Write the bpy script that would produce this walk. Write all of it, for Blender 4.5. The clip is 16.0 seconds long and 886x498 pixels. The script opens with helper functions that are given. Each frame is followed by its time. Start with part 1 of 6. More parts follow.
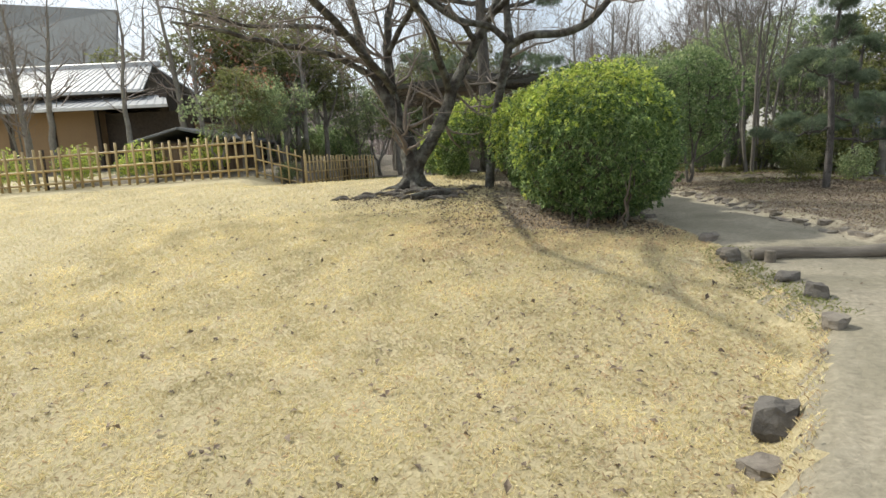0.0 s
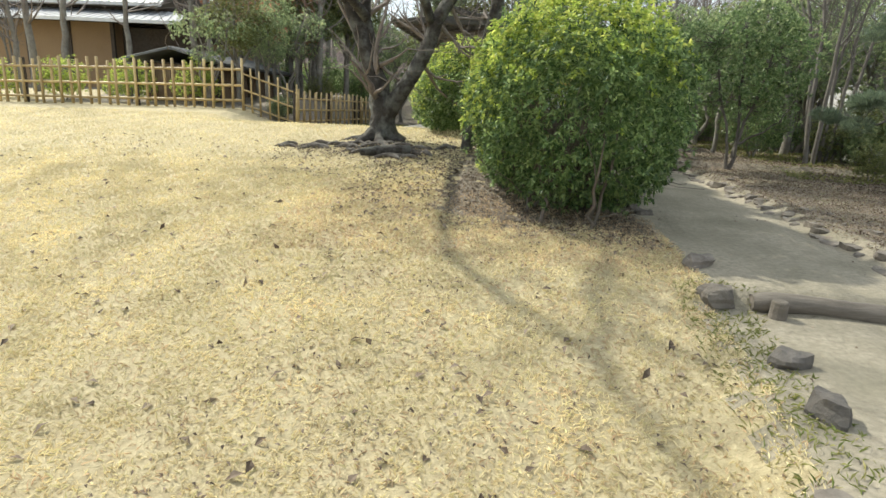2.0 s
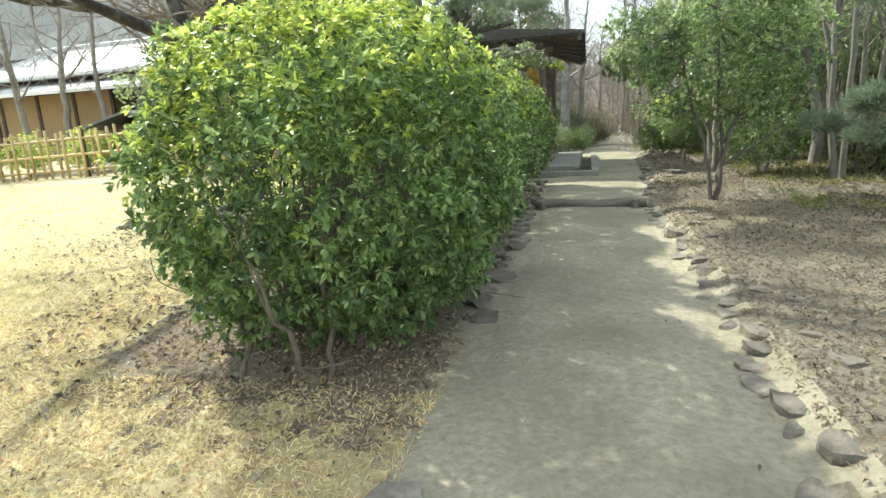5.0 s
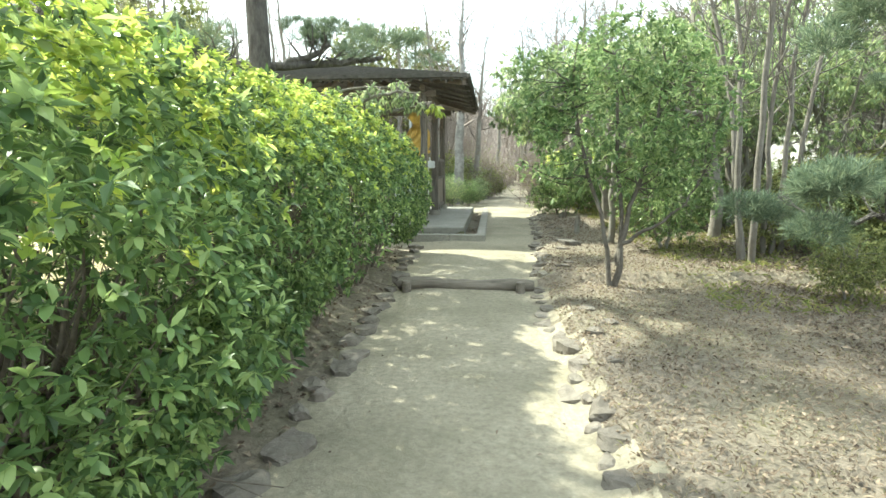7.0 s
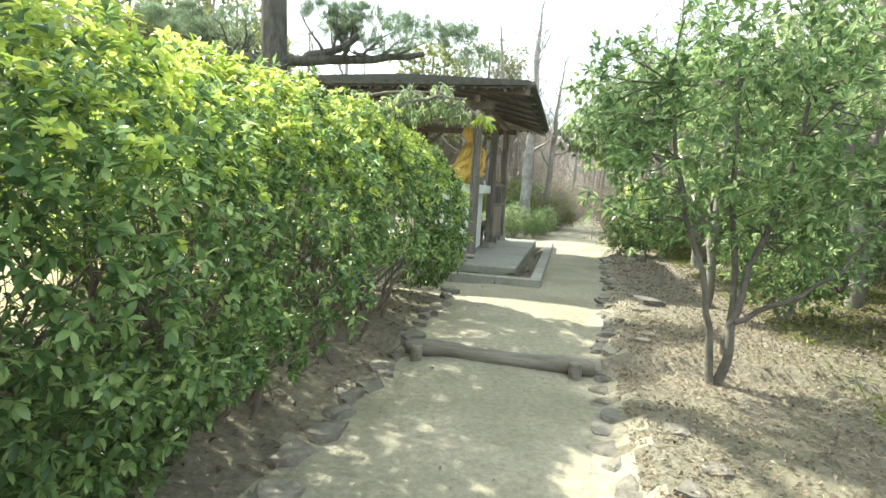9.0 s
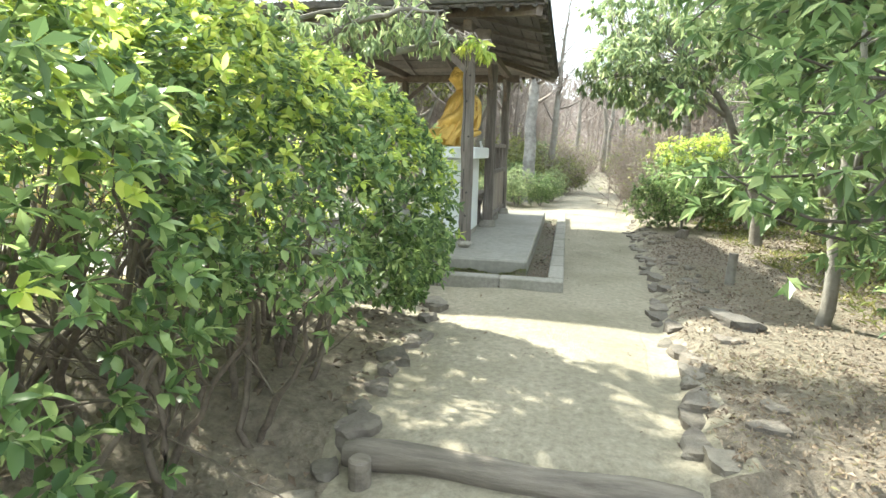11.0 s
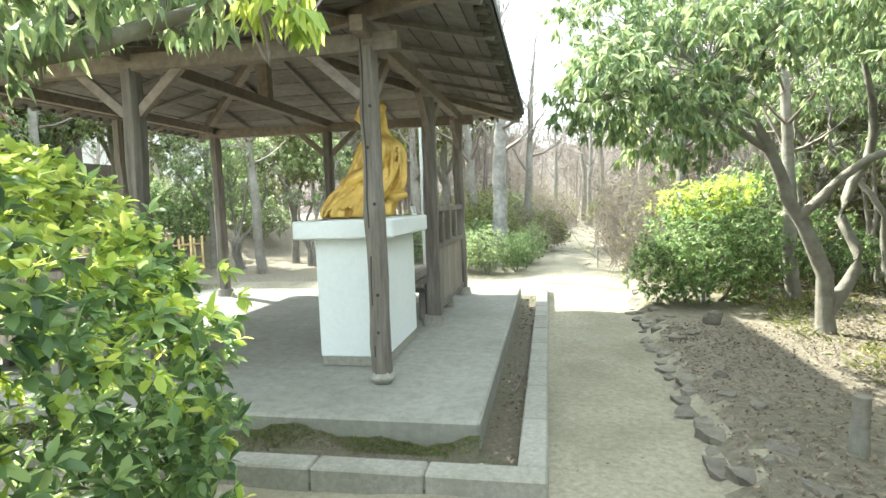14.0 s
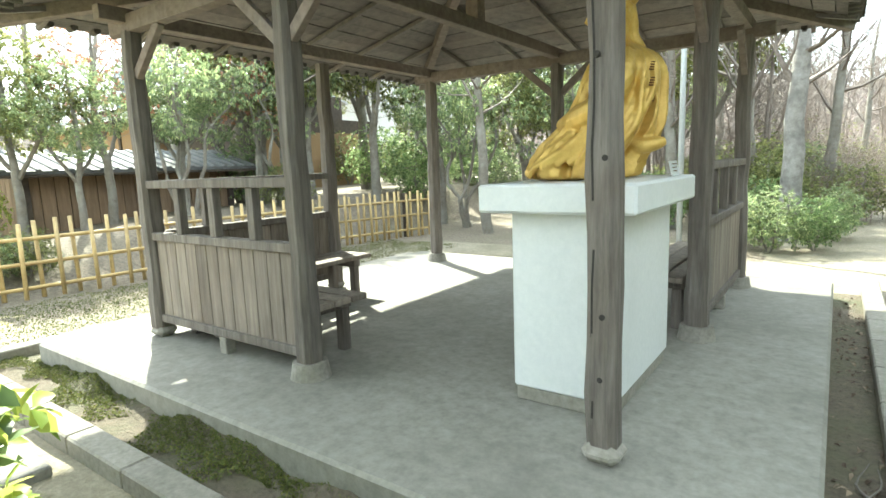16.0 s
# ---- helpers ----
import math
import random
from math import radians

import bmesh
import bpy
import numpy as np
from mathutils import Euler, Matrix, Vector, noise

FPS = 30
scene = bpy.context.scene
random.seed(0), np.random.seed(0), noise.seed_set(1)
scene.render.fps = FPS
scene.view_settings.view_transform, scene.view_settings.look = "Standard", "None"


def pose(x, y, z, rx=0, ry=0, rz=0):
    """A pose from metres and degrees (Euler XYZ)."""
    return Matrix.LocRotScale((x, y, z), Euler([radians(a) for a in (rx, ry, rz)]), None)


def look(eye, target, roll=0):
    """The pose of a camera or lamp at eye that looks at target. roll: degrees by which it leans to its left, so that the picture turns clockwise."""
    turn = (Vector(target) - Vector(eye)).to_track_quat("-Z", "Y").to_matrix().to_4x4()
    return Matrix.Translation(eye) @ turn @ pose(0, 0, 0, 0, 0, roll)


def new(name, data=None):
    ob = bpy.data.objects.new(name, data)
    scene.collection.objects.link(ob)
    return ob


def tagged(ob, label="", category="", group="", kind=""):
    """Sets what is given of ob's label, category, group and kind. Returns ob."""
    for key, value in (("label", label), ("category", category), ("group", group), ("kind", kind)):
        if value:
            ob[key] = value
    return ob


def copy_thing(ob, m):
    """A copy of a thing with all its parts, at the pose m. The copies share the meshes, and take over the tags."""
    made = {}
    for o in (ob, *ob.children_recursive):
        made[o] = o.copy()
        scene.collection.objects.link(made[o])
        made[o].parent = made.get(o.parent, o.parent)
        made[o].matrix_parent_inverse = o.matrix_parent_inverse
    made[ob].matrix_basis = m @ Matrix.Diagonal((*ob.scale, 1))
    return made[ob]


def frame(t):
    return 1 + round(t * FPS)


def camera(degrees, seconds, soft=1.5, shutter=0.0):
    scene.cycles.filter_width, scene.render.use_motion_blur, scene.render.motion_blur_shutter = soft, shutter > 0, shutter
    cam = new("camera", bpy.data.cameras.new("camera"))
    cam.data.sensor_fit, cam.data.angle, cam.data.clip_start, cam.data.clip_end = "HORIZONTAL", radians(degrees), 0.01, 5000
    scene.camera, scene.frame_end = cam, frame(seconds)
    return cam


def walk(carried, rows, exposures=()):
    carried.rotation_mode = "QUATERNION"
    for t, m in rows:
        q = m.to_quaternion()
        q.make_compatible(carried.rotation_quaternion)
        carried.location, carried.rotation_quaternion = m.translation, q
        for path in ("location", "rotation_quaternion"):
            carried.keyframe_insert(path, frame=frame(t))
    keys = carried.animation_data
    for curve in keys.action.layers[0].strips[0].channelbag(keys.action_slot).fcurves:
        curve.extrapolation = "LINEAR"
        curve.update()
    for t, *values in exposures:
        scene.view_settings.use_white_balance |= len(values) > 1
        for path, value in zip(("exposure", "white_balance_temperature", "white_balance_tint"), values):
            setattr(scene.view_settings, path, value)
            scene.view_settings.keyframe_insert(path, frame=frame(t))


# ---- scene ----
cam = camera(77.8, 16.0)
PATH = [
    (0, (-0.257, -5.015, 0.925), (-0.337, -3.045, 0.59), -2.4),
    (0.5, (-0.095, -4.452, 0.945), (-0.226, -2.48, 0.637), 0.5),
    (1, (0.15, -4.049, 1.002), (-0.031, -2.085, 0.672), 3.1),
    (1.5, (0.565, -3.62, 0.996), (0.344, -1.669, 0.616), 4.4),
    (2, (1.073, -3.065, 0.93), (0.827, -1.146, 0.426), 3.3),
    (2.5, (1.691, -2.498, 1.071), (1.28, -0.632, 0.481), 0.6),
    (3, (2.044, -2.199, 1.119), (1.463, -0.343, 0.651), 2.2),
    (3.5, (2.475, -1.828, 1.205), (1.813, -0.026, 0.643), -3.0),
    (4, (2.831, -1.365, 1.22), (2.2, 0.463, 0.711), -2.9),
    (6.5, (3.368, 1.015, 1.331), (3.125, 2.964, 0.953), -1.8),
    (7, (3.482, 1.55, 1.371), (3.305, 3.52, 1.076), -0.1),
    (7.5, (3.598, 1.962, 1.375), (3.352, 3.94, 1.211), 2.4),
    (8, (3.668, 2.406, 1.371), (3.299, 4.365, 1.206), 3.0),
    (10.5, (3.484, 4.79, 1.443), (3.034, 6.709, 1.103), 2.6),
    (11, (3.343, 5.43, 1.451), (2.92, 7.352, 1.095), 1.3),
    (11.5, (3.277, 5.991, 1.476), (2.946, 7.949, 1.242), -1.3),
    (12, (3.27, 6.362, 1.487), (3.025, 8.337, 1.296), -3.1),
    (12.5, (3.235, 6.696, 1.491), (3.0, 8.674, 1.315), -3.7),
    (13, (3.211, 7.125, 1.507), (2.963, 9.102, 1.334), -3.1),
    (13.5, (3.304, 7.628, 1.458), (3.021, 9.606, 1.374), -0.7),
    (14, (3.401, 7.984, 1.591), (3.023, 9.941, 1.424), -2.1),
    (14.5, (3.439, 8.421, 1.621), (2.89, 10.334, 1.429), -2.8),
    (15, (3.384, 8.772, 1.634), (2.632, 10.607, 1.378), -2.6),
    (15.5, (3.231, 9.174, 1.602), (2.275, 10.908, 1.32), -2.9),
    (16, (2.973, 9.483, 1.594), (1.817, 11.087, 1.293), -2.1),
]
EXPOSE = [(0, -0.04, 6500, 6), (1.0, 0.12, 6500, 5), (2.5, 0.3, 6450, 4), (3.6, 0.45, 6400, 1), (4.2, 0.52, 6450, -1), (6.3, 1.5, 6450, -5), (8.2, 1.57, 6450, -7), (10.3, 1.78, 6450, -1), (11.5, 1.95, 6400, 0), (13.0, 2.07, 6300, -3), (14.0, 2.15, 6350, -4), (15.0, 2.36, 6350, -4), (15.5, 2.14, 6350, -4), (16, 2.12, 6400, -4)]
walk(cam, [(t, look(eye, target, roll)) for t, eye, target, roll in PATH], EXPOSE)

# ---- world, sun ----
SUN = Vector((-0.85, 0.485, 1.0)).normalized()
world = bpy.data.worlds.new("sky")
scene.world = world
world.use_nodes = True
wn, wl = world.node_tree.nodes, world.node_tree.links
wn.clear()
sky = wn.new("ShaderNodeTexSky")
sky.sky_type, sky.sun_disc = "NISHITA", False
sky.sun_elevation = math.asin(SUN.z)
sky.sun_rotation = math.atan2(SUN.x, SUN.y)
sky.dust_density, sky.air_density = 3.0, 1.0
bg = wn.new("ShaderNodeBackground")
bg.inputs["Strength"].default_value = 0.14
# thin bright cloud over the blue
wtc = wn.new("ShaderNodeTexCoord")
wno = wn.new("ShaderNodeTexNoise")
wno.inputs["Scale"].default_value, wno.inputs["Detail"].default_value = 2.2, 6.0
wra = wn.new("ShaderNodeValToRGB")
wra.color_ramp.elements[0].position, wra.color_ramp.elements[1].position = 0.36, 0.58
wra.color_ramp.elements[0].color, wra.color_ramp.elements[1].color = (0.35, 0.35, 0.35, 1), (0.9, 0.9, 0.9, 1)
wmx = wn.new("ShaderNodeMix")
wmx.data_type = "RGBA"
wmx.inputs["B"].default_value = (8.2, 8.6, 9.2, 1)
wout = wn.new("ShaderNodeOutputWorld")
wl.new(wtc.outputs["Generated"], wno.inputs["Vector"])
wl.new(wno.outputs["Fac"], wra.inputs["Fac"])
wl.new(wra.outputs["Color"], wmx.inputs["Factor"])
wl.new(sky.outputs["Color"], wmx.inputs["A"])
wl.new(wmx.outputs["Result"], bg.inputs["Color"])
wl.new(bg.outputs["Background"], wout.inputs["Surface"])
sun = new("sun", bpy.data.lights.new("sun", "SUN"))
sun.data.energy, sun.data.angle, sun.data.color = 5.0, radians(1.1), (1.0, 0.94, 0.83)
sun.matrix_world = look(SUN * 60, (0, 0, 0))


# ---- materials ----
def _base(name, rough, metal=0.0):
    m = bpy.data.materials.new(name)
    m.use_nodes = True
    n, l = m.node_tree.nodes, m.node_tree.links
    p = n["Principled BSDF"]
    p.inputs["Roughness"].default_value, p.inputs["Metallic"].default_value = rough, metal
    return m, n, l, p


def _mix(n, l, fac, a, b):
    x = n.new("ShaderNodeMix")
    x.data_type = "RGBA"
    for sock, v in (("Factor", fac), ("A", a), ("B", b)):
        if isinstance(v, (tuple, float)):
            x.inputs[sock].default_value = (*v, 1) if isinstance(v, tuple) else v
        else:
            l.new(v, x.inputs[sock])
    return x.outputs["Result"]


def _noise(n, l, scale, detail=5.0, rough=0.6, stretch=None, lo=0.35, hi=0.65, coord="Position"):
    g = n.new("ShaderNodeNewGeometry") if coord == "Position" else n.new("ShaderNodeTexCoord")
    vec = g.outputs[coord]
    if stretch:
        mp = n.new("ShaderNodeMapping")
        mp.inputs["Scale"].default_value = stretch
        l.new(vec, mp.inputs["Vector"])
        vec = mp.outputs["Vector"]
    t = n.new("ShaderNodeTexNoise")
    t.inputs["Scale"].default_value, t.inputs["Detail"].default_value, t.inputs["Roughness"].default_value = scale, detail, rough
    l.new(vec, t.inputs["Vector"])
    r = n.new("ShaderNodeMapRange")
    r.inputs["From Min"].default_value, r.inputs["From Max"].default_value = lo, hi
    l.new(t.outputs["Fac"], r.inputs["Value"])
    return r.outputs["Result"]


def surface(name, c1, c2, c3, fine, broad, rough=0.9, bump=0.4, dist=0.02, metal=0.0, stretch=None, vary=0.0, blotch=0.5, coord="Position"):
    """A two-scale surface: fine grain from c1 to c2, broad patches of c3, relief from the grain."""
    m, n, l, p = _base(name, rough, metal)
    f = _noise(n, l, fine, 8.0, 0.7, stretch, 0.3, 0.7, coord)
    b = _noise(n, l, broad, 4.0, 0.6, None, 0.45, 0.75, coord)
    bb = n.new("ShaderNodeMath")
    bb.operation = "MULTIPLY"
    bb.inputs[1].default_value = blotch
    l.new(b, bb.inputs[0])
    col = _mix(n, l, bb.outputs[0], _mix(n, l, f, c1, c2), c3)
    if vary:
        oi = n.new("ShaderNodeObjectInfo")
        hs = n.new("ShaderNodeHueSaturation")
        mr = n.new("ShaderNodeMapRange")
        mr.inputs["To Min"].default_value, mr.inputs["To Max"].default_value = 1 - vary, 1 + vary
        l.new(oi.outputs["Random"], mr.inputs["Value"])
        l.new(mr.outputs["Result"], hs.inputs["Value"])
        l.new(col, hs.inputs["Color"])
        col = hs.outputs["Color"]
    l.new(col, p.inputs["Base Color"])
    bp = n.new("ShaderNodeBump")
    bp.inputs["Strength"].default_value, bp.inputs["Distance"].default_value = bump, dist
    l.new(f, bp.inputs["Height"])
    l.new(bp.outputs["Normal"], p.inputs["Normal"])
    return m


def leafy(name, c1, c2, c3, trans=0.35, rough=0.45):
    """Leaf with its own tint per leaf and light passing through."""
    m, n, l, p = _base(name, rough)
    g = n.new("ShaderNodeNewGeometry")
    r = n.new("ShaderNodeValToRGB")
    e = r.color_ramp.elements
    e[0].color, e[1].color, e[1].position = (*c1, 1), (*c3, 1), 1.0
    mid = e.new(0.6)
    mid.color = (*c2, 1)
    l.new(g.outputs["Random Per Island"], r.inputs["Fac"])
    patch = _noise(n, l, 1.7, 3.0, 0.5, None, 0.3, 0.7)
    hs = n.new("ShaderNodeHueSaturation")
    mr = n.new("ShaderNodeMapRange")
    mr.inputs["To Min"].default_value, mr.inputs["To Max"].default_value = 0.75, 1.2
    l.new(patch, mr.inputs["Value"])
    l.new(mr.outputs["Result"], hs.inputs["Value"])
    l.new(r.outputs["Color"], hs.inputs["Color"])
    l.new(hs.outputs["Color"], p.inputs["Base Color"])
    p.inputs["Specular IOR Level"].default_value = 0.35
    t = n.new("ShaderNodeBsdfTranslucent")
    br = n.new("ShaderNodeHueSaturation")
    br.inputs["Value"].default_value, br.inputs["Saturation"].default_value = 1.5, 0.98
    br.inputs["Hue"].default_value = 0.485
    l.new(hs.outputs["Color"], br.inputs["Color"])
    l.new(br.outputs["Color"], t.inputs["Color"])
    x = n.new("ShaderNodeMixShader")
    x.inputs["Fac"].default_value = trans
    l.new(p.outputs["BSDF"], x.inputs[1])
    l.new(t.outputs["BSDF"], x.inputs[2])
    l.new(x.outputs["Shader"], n["Material Output"].inputs["Surface"])
    return m


LAWN = surface("dry_lawn", (0.36, 0.29, 0.17), (0.62, 0.54, 0.335), (0.42, 0.365, 0.20), 20, 1.1, bump=0.8, dist=0.03, blotch=0.45)
BLADE = leafy("dry_grass", (0.58, 0.50, 0.285), (0.76, 0.69, 0.45), (0.58, 0.55, 0.295), 0.25, 0.85)
BROWNBLADE = leafy("withered_grass", (0.40, 0.30, 0.18), (0.60, 0.47, 0.30), (0.72, 0.60, 0.40), 0.25, 0.8)
SOIL = surface("sandy_path", (0.195, 0.17, 0.125), (0.375, 0.335, 0.255), (0.155, 0.142, 0.095), 24, 1.1, bump=0.6, dist=0.018, blotch=0.85)
BANK = surface("litter_soil", (0.135, 0.11, 0.085), (0.33, 0.28, 0.22), (0.165, 0.165, 0.09), 19, 0.7, bump=0.9, dist=0.03, blotch=0.5)
LITTER = leafy("fallen_leaf", (0.07, 0.05, 0.036), (0.17, 0.13, 0.095), (0.30, 0.24, 0.18), 0.05, 0.85)
DIRT = surface("damp_dirt", (0.09, 0.075, 0.055), (0.17, 0.14, 0.10), (0.09, 0.12, 0.05), 30, 2.0, bump=0.8, dist=0.02)
MOSS = leafy("moss", (0.07, 0.09, 0.03), (0.12, 0.14, 0.04), (0.18, 0.18, 0.06), 0.15, 0.9)
BARK = surface("cherry_bark", (0.026, 0.022, 0.019), (0.078, 0.068, 0.058), (0.24, 0.25, 0.22), 9, 4.5, bump=1.0, dist=0.03, blotch=0.75)
PALEBARK = surface("pale_bark", (0.105, 0.095, 0.082), (0.21, 0.19, 0.168), (0.10, 0.09, 0.07), 14, 2.5, bump=0.5, dist=0.01)
GREYBARK = surface("grey_bark", (0.13, 0.115, 0.095), (0.24, 0.22, 0.19), (0.32, 0.33, 0.30), 11, 3.0, bump=0.6, dist=0.015)
SILVERBARK = surface("silver_bark", (0.16, 0.15, 0.14), (0.36, 0.35, 0.335), (0.09, 0.085, 0.08), 7, 3.0, bump=0.6, dist=0.02, blotch=0.8)
PINEBARK = surface("pine_bark", (0.045, 0.04, 0.037), (0.17, 0.155, 0.145), (0.18, 0.165, 0.15), 16, 2.0, bump=1.0, dist=0.04, stretch=(1, 1, 0.35))
DARKBARK = surface("dark_bark", (0.06, 0.052, 0.044), (0.14, 0.12, 0.10), (0.22, 0.21, 0.18), 12, 4.0, bump=0.7, dist=0.015)
BRUSH = surface("brush_stem", (0.19, 0.145, 0.125), (0.33, 0.265, 0.235), (0.24, 0.21, 0.16), 15, 2.0, bump=0.3, dist=0.005)
HEDGESTEM = surface("azalea_stem", (0.07, 0.056, 0.045), (0.19, 0.155, 0.125), (0.10, 0.10, 0.07), 18, 2.0, bump=0.4, dist=0.006)
TWIG = surface("twig_bark", (0.14, 0.115, 0.10), (0.27, 0.23, 0.205), (0.33, 0.30, 0.28), 20, 2.0, bump=0.3, dist=0.005)
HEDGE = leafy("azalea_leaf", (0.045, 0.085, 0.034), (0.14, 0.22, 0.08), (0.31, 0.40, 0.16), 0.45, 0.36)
# yellow-green of new shoots; on the hedge it also paints the sunlit side
YOUNG_SUNLIT = leafy("young_and_sunlit_leaf", (0.20, 0.30, 0.06), (0.36, 0.45, 0.095), (0.57, 0.60, 0.16), 0.5, 0.4)
CAMELLIA = leafy("glossy_evergreen_leaf", (0.08, 0.135, 0.058), (0.165, 0.25, 0.10), (0.34, 0.41, 0.19), 0.45, 0.32)
DROOP = leafy("oak_evergreen_leaf", (0.12, 0.175, 0.09), (0.24, 0.31, 0.155), (0.43, 0.48, 0.25), 0.48, 0.38)
WOODS = leafy("woodland_leaf", (0.085, 0.105, 0.04), (0.16, 0.185, 0.07), (0.29, 0.30, 0.12), 0.42)
BROWNLEAF = leafy("withered_oak_leaf", (0.20, 0.09, 0.05), (0.34, 0.17, 0.10), (0.46, 0.28, 0.17), 0.4, 0.7)
NEEDLE = leafy("pine_needle", (0.085, 0.125, 0.085), (0.15, 0.20, 0.13), (0.24, 0.29, 0.18), 0.3, 0.5)
POSTWOOD = surface("weathered_post_wood", (0.07, 0.06, 0.053), (0.215, 0.192, 0.172), (0.11, 0.083, 0.066), 26, 3.0, rough=0.8, bump=0.7, dist=0.006, stretch=(1, 1, 0.08), vary=0.12)
BOARD = surface("weathered_board", (0.12, 0.10, 0.085), (0.29, 0.25, 0.21), (0.10, 0.07, 0.05), 26, 1.5, rough=0.8, bump=0.5, dist=0.005, stretch=(1, 1, 0.07), vary=0.18)
BEAM = surface("brown_beam_wood", (0.11, 0.092, 0.08), (0.235, 0.20, 0.178), (0.15, 0.10, 0.078), 16, 1.5, rough=0.75, bump=0.3, dist=0.005, vary=0.15)
ROOFWOOD = surface("dark_sheathing", (0.085, 0.08, 0.078), (0.18, 0.165, 0.158), (0.13, 0.095, 0.08), 12, 1.5, rough=0.8, bump=0.5, dist=0.01, vary=0.25)
ROOFTOP = surface("bark_shingle", (0.045, 0.042, 0.038), (0.11, 0.10, 0.09), (0.08, 0.09, 0.06), 12, 1.2, bump=0.8, dist=0.02)
CONCRETE = surface("slab_concrete", (0.18, 0.173, 0.155), (0.30, 0.288, 0.258), (0.125, 0.12, 0.098), 16, 0.8, rough=0.75, bump=0.25, dist=0.004, blotch=0.8)
KERB = surface("kerb_concrete", (0.19, 0.178, 0.155), (0.32, 0.30, 0.27), (0.13, 0.13, 0.095), 30, 3.0, bump=0.3, dist=0.006, vary=0.1)
WHITE = surface("white_painted_render", (0.64, 0.67, 0.69), (0.72, 0.745, 0.76), (0.56, 0.58, 0.58), 30, 2.0, rough=0.55, bump=0.08, dist=0.003, blotch=0.35)
GOLD = surface("gold_paint", (0.50, 0.32, 0.075), (0.72, 0.50, 0.15), (0.34, 0.20, 0.045), 14, 5.0, rough=0.42, bump=0.15, dist=0.004, metal=0.35)
STONE = surface("field_stone", (0.09, 0.077, 0.064), (0.215, 0.188, 0.16), (0.25, 0.23, 0.185), 9, 2.5, bump=0.7, dist=0.02, vary=0.25)
DARKSTONE = surface("dark_stone", (0.055, 0.05, 0.046), (0.15, 0.135, 0.12), (0.25, 0.23, 0.2), 8, 3.0, bump=0.7, dist=0.02)
LOG = surface("weathered_log", (0.08, 0.068, 0.055), (0.24, 0.21, 0.175), (0.10, 0.085, 0.06), 14, 3.0, bump=0.7, dist=0.012, stretch=(0.12, 1, 1))
BAMBOO = surface("aged_bamboo", (0.36, 0.25, 0.10), (0.53, 0.40, 0.19), (0.21, 0.15, 0.075), 9, 2.5, rough=0.5, bump=0.1, dist=0.003, vary=0.2)
TWINE = surface("black_twine", (0.02, 0.018, 0.016), (0.05, 0.045, 0.04), (0.03, 0.03, 0.03), 40, 5)
PLASTER = surface("ochre_plaster", (0.25, 0.165, 0.09), (0.32, 0.22, 0.125), (0.20, 0.13, 0.07), 20, 0.8, bump=0.1, dist=0.004)
TILE = surface("grey_roof_tile", (0.30, 0.31, 0.33), (0.48, 0.49, 0.51), (0.22, 0.23, 0.24), 10, 1.5, rough=0.4, bump=0.2, dist=0.01, vary=0.08)
COPPER = surface("pale_eave_sheet", (0.50, 0.51, 0.52), (0.66, 0.67, 0.68), (0.42, 0.42, 0.42), 12, 1.0, rough=0.45, bump=0.05, dist=0.003)
DARKWOOD = surface("dark_house_timber", (0.04, 0.032, 0.026), (0.09, 0.07, 0.055), (0.05, 0.05, 0.05), 12, 1.0, bump=0.3, dist=0.006)
SHEDWOOD = surface("cedar_board", (0.15, 0.10, 0.062), (0.27, 0.19, 0.125), (0.11, 0.08, 0.06), 16, 1.5, bump=0.3, dist=0.005, stretch=(1, 1, 0.1), vary=0.15)
SHEDROOF = surface("weathered_dark_tile", (0.075, 0.08, 0.085), (0.16, 0.165, 0.17), (0.10, 0.105, 0.09), 9, 1.2, rough=0.7, bump=0.3, dist=0.01, vary=0.1)
GREYROOF = surface("grey_metal_roof", (0.10, 0.11, 0.115), (0.14, 0.15, 0.155), (0.09, 0.095, 0.10), 3, 0.2, rough=0.9, bump=0.05, dist=0.01)
GREYROOF.node_tree.nodes["Principled BSDF"].inputs["Specular IOR Level"].default_value = 0.08
PALEWALL = surface("pale_render", (0.42, 0.42, 0.40), (0.50, 0.50, 0.48), (0.36, 0.36, 0.34), 6, 0.5, bump=0.05, dist=0.01)
INK = surface("ink", (0.10, 0.045, 0.015), (0.14, 0.06, 0.02), (0.12, 0.05, 0.02), 30, 5)
STEEL = surface("galvanised_pole", (0.34, 0.36, 0.37), (0.42, 0.44, 0.45), (0.3, 0.31, 0.32), 20, 3, rough=0.4, metal=0.6, bump=0.05)
GLASS, _gn, _gl, _gp = _base("tinted_glass", 0.06, 0.0)
_gp.inputs["Base Color"].default_value = (0.16, 0.24, 0.28, 1)
_gp.inputs["Specular IOR Level"].default_value = 0.9
WATER, _gn, _gl, _gp = _base("pond_water", 0.08, 0.0)
_gp.inputs["Base Color"].default_value = (0.10, 0.11, 0.09, 1)
_gp.inputs["Specular IOR Level"].default_value = 0.8
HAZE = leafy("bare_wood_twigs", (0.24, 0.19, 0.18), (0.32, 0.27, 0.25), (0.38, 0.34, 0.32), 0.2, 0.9)


